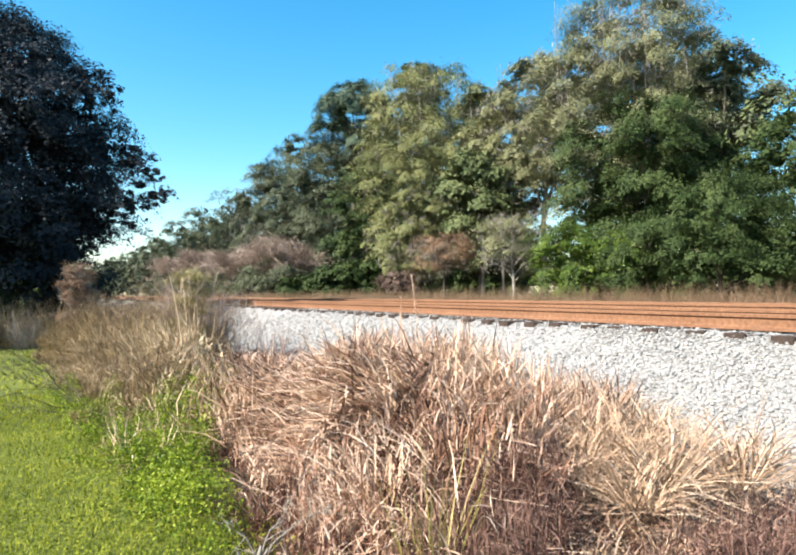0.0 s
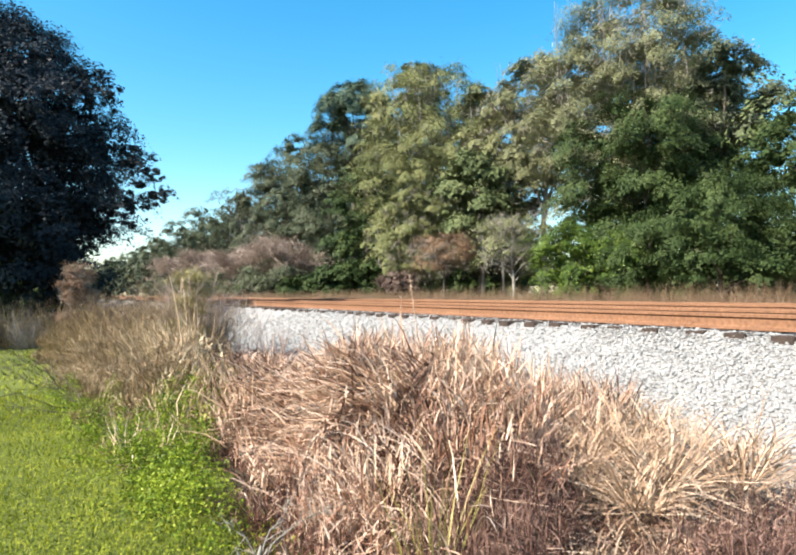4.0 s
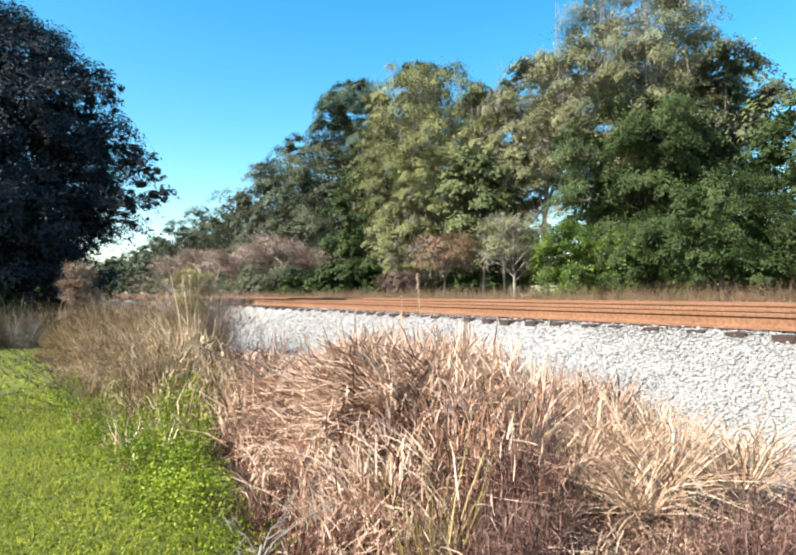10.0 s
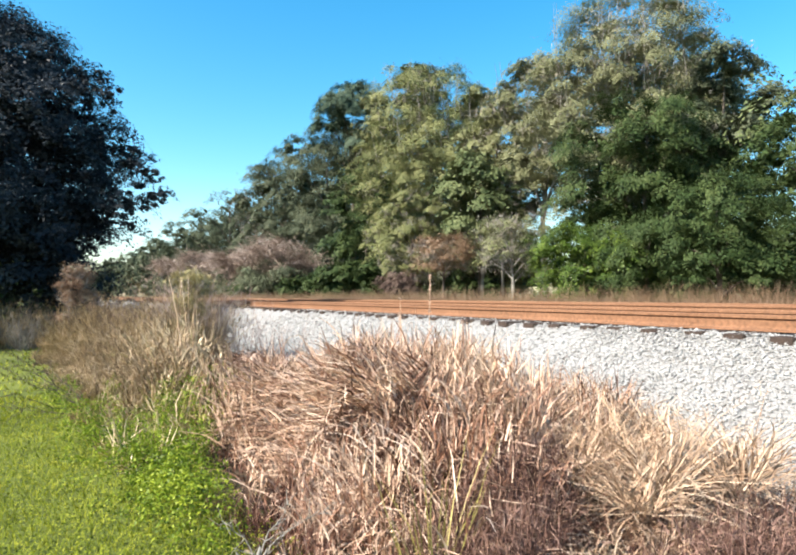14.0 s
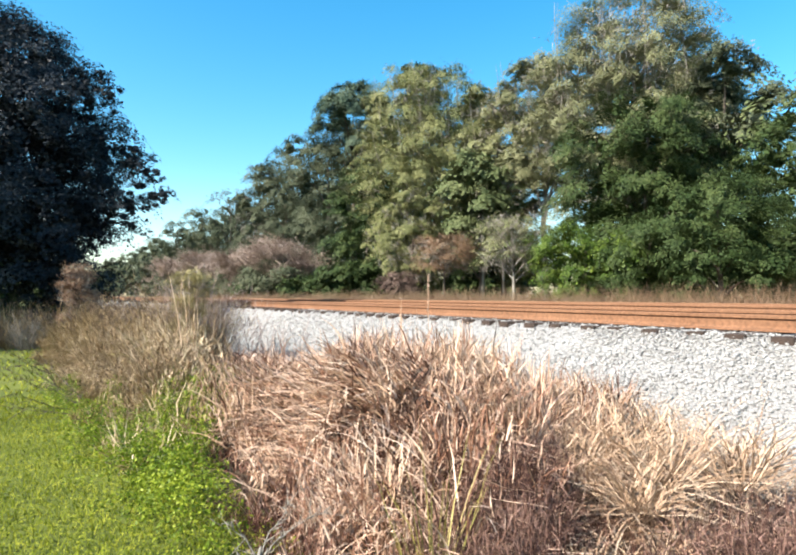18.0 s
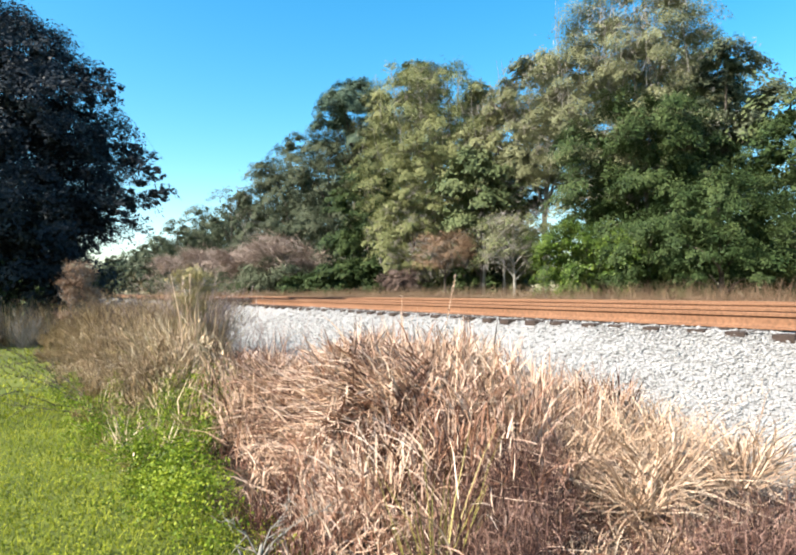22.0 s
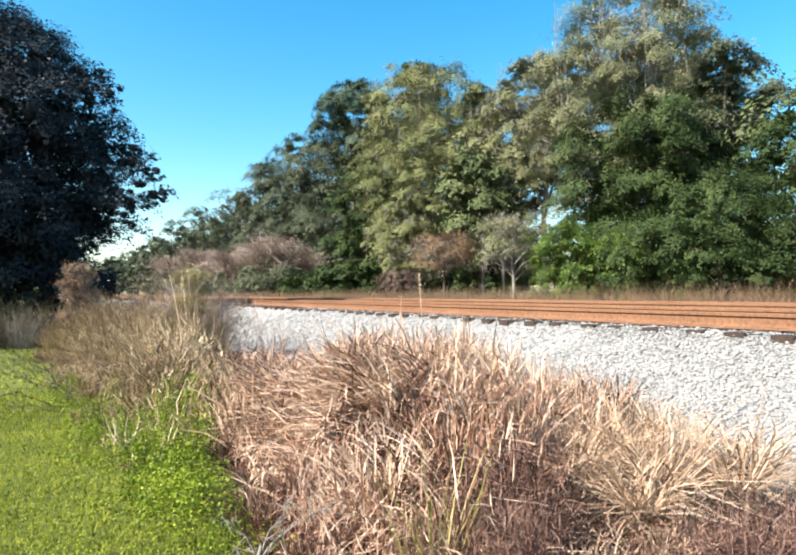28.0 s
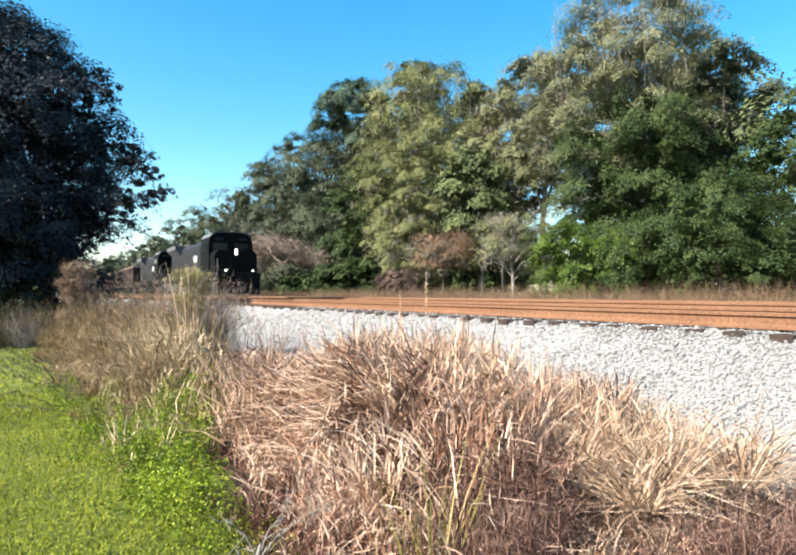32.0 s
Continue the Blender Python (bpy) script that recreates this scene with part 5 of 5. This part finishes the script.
def truck(parent, y, axles, spacing, radius):
    """A wheel truck with its axles, centred at y."""
    half = spacing * (axles - 1) / 2
    frame_bm = bmesh.new()
    for s in (-1, 1):
        side_prism([(y - half - 0.7, 0.5), (y + half + 0.7, 0.5), (y + half + 0.8, 0.85), (y + half * 0.4, 1.0), (y - half * 0.4, 1.0), (y - half - 0.8, 0.85)], s * 1.0, s * 1.14, frame_bm)
    box(-1.0, 1.0, y - 0.3, y + 0.3, 0.6, 0.95, 0, frame_bm)
    t = part("truck", frame_bm, GRIME, parent, "grimy cast-steel wheel truck")
    for i in range(axles):
        ya = y - half + i * spacing
        for s in (-1, 1):
            bm = drum(s * 0.76, ya, radius, radius, 0.13, "X", n=24)
            drum(s * 0.70, ya, radius, radius + 0.028, 0.03, "X", bm, 24)
            part("wheel", bm, STEEL, t)
        part("axle", drum(0, ya, radius, 0.08, 1.9, "X", n=10), GRIME, t)
        for s in (-1, 1):
            part("axle_box", box(s * 1.14 - 0.08, s * 1.14 + 0.08, ya - 0.17, ya + 0.17, radius - 0.15, radius + 0.2, 0.03), GRIME, t)


def locomotive(label, lit):
    top = tagged(new("locomotive"), label, "locomotive", "train")
    length = 22.3
    part("frame_sill", box(-1.5, 1.5, 0.25, length - 0.25, 1.15, 1.55, 0.02), BLACK, top)
    part("walkway", box(-1.55, 1.55, 0.35, length - 0.35, 1.552, 1.62), GRIME, top)
    # end plate, plough, steps and coupler at both ends
    for y, s in ((0.0, 1), (length, -1)):
        part("pilot", box(-1.5, 1.5, min(y, y + s * 0.3), max(y, y + s * 0.3), 0.75, 1.62, 0.04), BLACK, top)
        part("plough", side_prism([(y - s * 0.28, 0.12), (y + s * 0.1, 0.75), (y + s * 0.28, 0.75), (y + s * 0.1, 0.12)], -1.42, 1.42), BLACK, top)
        part("coupler", box(-0.16, 0.16, min(y - s * 0.55, y), max(y - s * 0.55, y), 0.72, 1.0, 0.05), GRIME, top)
        for sx in (-1, 1):
            for k in range(4):
                part("step", box(sx * 1.3 - 0.22, sx * 1.3 + 0.22, min(y + s * 0.32, y + s * 0.85), max(y + s * 0.32, y + s * 0.85), 0.3 + k * 0.31, 0.33 + k * 0.31), GREY, top, "grey step tread")
            part("grab_rail", box(sx * 1.5 - 0.025, sx * 1.5 + 0.025, y + s * 0.1 - 0.025, y + s * 0.1 + 0.025, 0.75, 2.6), GREY, top, "grey upright grab rail")
    # short nose and cab
    part("nose", prism([(-1.52, 1.62), (1.52, 1.62), (1.52, 2.95), (1.2, 3.28), (-1.2, 3.28), (-1.52, 2.95)], 0.9, 2.6), BLACK, top)
    part("nose_door", box(-0.35, 0.35, 0.86, 0.898, 1.7, 2.8, 0.01), BLACK, top)
    cab = part("cab", prism([(-1.6, 1.62), (1.6, 1.62), (1.6, 3.8), (1.5, 4.25), (1.22, 4.5), (0.7, 4.6), (-0.7, 4.6), (-1.22, 4.5), (-1.5, 4.25), (-1.6, 3.8)], 2.3, 5.0), BLACK, top)
    # Roof edge in grey instead of black, standing in for sunlight on the rim.
    part("cab_roof", prism([(-1.55, 4.26), (-1.25, 4.52), (-0.72, 4.62), (0.72, 4.62), (1.25, 4.52), (1.55, 4.26), (1.3, 4.58), (0.74, 4.69), (-0.74, 4.69), (-1.3, 4.58)], 2.2, 5.05), GREY, cab, "cab roof edge in grey that stands in for sun on it")
    for s in (-1, 1):
        part("windshield", box(s * 0.76 - 0.52, s * 0.76 + 0.52, 2.26, 2.298, 3.35, 3.85, 0.015), GLASS, cab, "dark windshield pane")
        part("side_window", box(s * 1.62 - 0.018, s * 1.62 + 0.018, 2.9, 3.6, 3.3, 3.8, 0.01), GLASS, cab)
        part("side_window", box(s * 1.62 - 0.018, s * 1.62 + 0.018, 3.75, 4.45, 3.3, 3.8, 0.01), GLASS, cab)
        part("number_board", box(s * 0.85 - 0.32, s * 0.85 + 0.32, 2.24, 2.297, 4.05, 4.23, 0.01), GRIME, cab, "dim number board")
        part("headlight", drum(0.0, 0.87, 3.14 + s * 0.11, 0.08, 0.08, "Y"), LAMP if lit else GLASS, cab, "round headlight")
        part("ditch_light", drum(s * 0.95, -0.02, 1.78, 0.055, 0.1, "Y"), LAMP if lit else GLASS, top, "round ditch light on the end plate")
    part("horn", drum(0.4, 3.4, 4.82, 0.07, 0.5, "Y"), STEEL, cab)
    part("horn_post", box(0.37, 0.43, 3.37, 3.43, 4.66, 4.78), STEEL, cab)
    # long hood with doors, radiator wings, fans and exhaust
    hood = part("long_hood", prism([(-0.95, 1.62), (0.95, 1.62), (0.95, 4.1), (0.7, 4.36), (-0.7, 4.36), (-0.95, 4.1)], 5.05, length - 1.1), SUNLIT_HOOD, top, "engine hood in a lighter charcoal that stands in for sun on its side")
    for s in (-1, 1):
        for k in range(12):
            y = 5.6 + k * 1.15
            part("hood_door", box(s * 0.955 - 0.02, s * 0.955 + 0.02, y, y + 1.0, 1.8, 3.7, 0.012), SUNLIT_HOOD, hood)
        for k in range(3):
            part("number_bar", box(s * 0.985 - 0.008, s * 0.985 + 0.008, 9.3 + k * 0.5, 9.58 + k * 0.5, 2.7, 3.3), WHITE, hood, "white painted bar on the hood side")
        part("radiator_wing", prism([(s * 0.95, 3.6), (s * 1.5, 4.2), (s * 1.5, 4.52), (s * 0.4, 4.52)], length - 6.2, length - 1.8), GREY, hood, "grey radiator wing")
        part("dynamic_brake_grille", box(s * 0.965 - 0.02, s * 0.965 + 0.02, 5.3, 8.0, 3.8, 4.08), GREY, hood)
    for k in range(3):
        part("roof_fan", drum(0, length - 5.6 + k * 1.5, 4.58, 0.62, 0.16, "Z", n=24), GREY, hood)
    part("exhaust_stack", box(-0.3, 0.3, 11, 12.1, 4.3, 4.65, 0.03), GRIME, hood)
    part("fuel_tank", prism([(-1.3, 0.45), (-0.9, 0.3), (0.9, 0.3), (1.3, 0.45), (1.3, 1.14), (-1.3, 1.14)], 8.4, 14.0), BLACK, top)
    truck(top, 4.3, 3, 2.0, 0.53)
    truck(top, length - 4.3, 3, 2.0, 0.53)
    for s in (-1, 1):
        handrail(top, s * 1.5, 5.3, length - 1.0, 1.62, 2.65, 11)
    return top


def hopper():
    top = tagged(new("hopper_car"), "brown-grey ribbed steel hopper wagon heaped with dark coal", "hopper wagon", "train")
    length = 16.0
    bm = prism([(-1.5, 1.15), (-1.52, 3.7), (-1.46, 3.7), (-1.44, 1.15)], 0.5, length - 0.5)
    prism([(1.5, 1.15), (1.52, 3.7), (1.46, 3.7), (1.44, 1.15)], 0.5, length - 0.5, bm)
    side_prism([(0.45, 3.7), (2.6, 1.3), (2.7, 1.3), (0.55, 3.7)], -1.44, 1.44, bm)
    side_prism([(length - 0.45, 3.7), (length - 2.6, 1.3), (length - 2.7, 1.3), (length - 0.55, 3.7)], -1.44, 1.44, bm)
    body = part("body", bm, HOPPER, top)
    for s in (-1, 1):
        part("top_chord", box(s * 1.52 - 0.07, s * 1.52 + 0.07, 0.45, length - 0.45, 3.68, 3.85, 0.02), SUNLIT_RIB, body, "top edge in lighter tan that stands in for sun on it")
        part("side_sill", box(s * 1.5 - 0.07, s * 1.5 + 0.07, 0.4, length - 0.4, 1.0, 1.2, 0.02), GRIME, body)
        for k in range(12):
            y = 0.7 + k * (length - 1.5) / 11
            part("rib", prism([(s * 1.52, 1.2), (s * 1.64, 1.2), (s * 1.64, 3.6), (s * 1.52, 3.68)], y, y + 0.16), SUNLIT_RIB, body, "upright rib in lighter tan that stands in for sun on it")
    for k in range(3):
        y = 4.0 + k * 4.0
        part("hopper_bay", side_prism([(y - 1.5, 1.3), (y + 1.5, 1.3), (y + 0.4, 0.4), (y - 0.4, 0.4)], -1.2, 1.2), GRIME, body)
    rng = np.random.default_rng(3)
    gx, gy = np.meshgrid(np.linspace(-1.42, 1.42, 9), np.linspace(0.7, length - 0.7, 30))
    gz = 3.55 + 0.45 * np.cos(gx * 1.05) * np.minimum(1, np.minimum(gy - 0.6, length - 0.6 - gy) / 1.6) + rng.normal(0, 0.06, gx.shape)
    v = np.stack([gx, gy, gz], axis=-1).reshape(-1, 3)
    q = np.array([(j * 9 + i, j * 9 + i + 1, j * 9 + i + 10, j * 9 + i + 9) for j in range(29) for i in range(8)])
    under(new("coal_load", joined("coal_load", v, q, COAL)), top, "heaped black coal load")
    part("centre_sill", box(-0.25, 0.25, 0.0, length, 0.85, 1.1), GRIME, top)
    for y in (-0.25, length - 0.1):
        part("coupler", box(-0.14, 0.14, y, y + 0.35, 0.72, 1.0, 0.04), GRIME, top)
    for y, s in ((0.42, 1), (length - 0.42, -1)):
        for k in range(6):
            part("ladder_rung", box(-1.5, -1.1, y - 0.02, y + 0.02, 1.4 + k * 0.38, 1.43 + k * 0.38), GRIME, top)
    truck(top, 2.1, 2, 1.78, 0.46)
    truck(top, length - 2.1, 2, 1.78, 0.46)
    return top


# ---- what moves ----
FRONT_AT_END, SPEED = 44.2, 26.0


def train():
    """Two locomotives and the wagons that follow, each with how far it runs behind the front."""
    cars = [(locomotive("black diesel freight locomotive with lit headlights leading the train", True), 0.0)]
    cars.append((locomotive("black diesel freight locomotive coupled behind the first", False), 23.2))
    first = hopper()
    cars.append((first, 46.6))
    for i in range(1, 14):
        cars.append((copy_thing(first, pose(0, 0, 0)), 46.6 + i * 16.9))
    return cars


CARS = train()


def motions():
    for car, behind in CARS:
        walk(car, [(t, pose(FAR, FRONT_AT_END + behind + SPEED * (32 - t), RAIL_TOP)) for t in (0.0, 8.0, 16.0, 24.0, 28.0, 32.0)])
    ahead = Vector((math.sin(radians(29)), math.cos(radians(29)), 0))
    sway = ((0, -6), (6, -7), (9, -6), (13, 2), (17, 0), (19, 2), (20.5, 8), (21.5, 15.5), (22.5, 4.5), (23, 3), (23.5, 0), (24.5, -11), (26, -4), (28, -3), (30, 2), (32, 0))
    walk(SWAYING_STALK, [(t, Matrix.Translation((3.15, 5.12, 0.3)) @ Matrix.Rotation(radians(a), 4, ahead)) for t, a in sway])


motions()
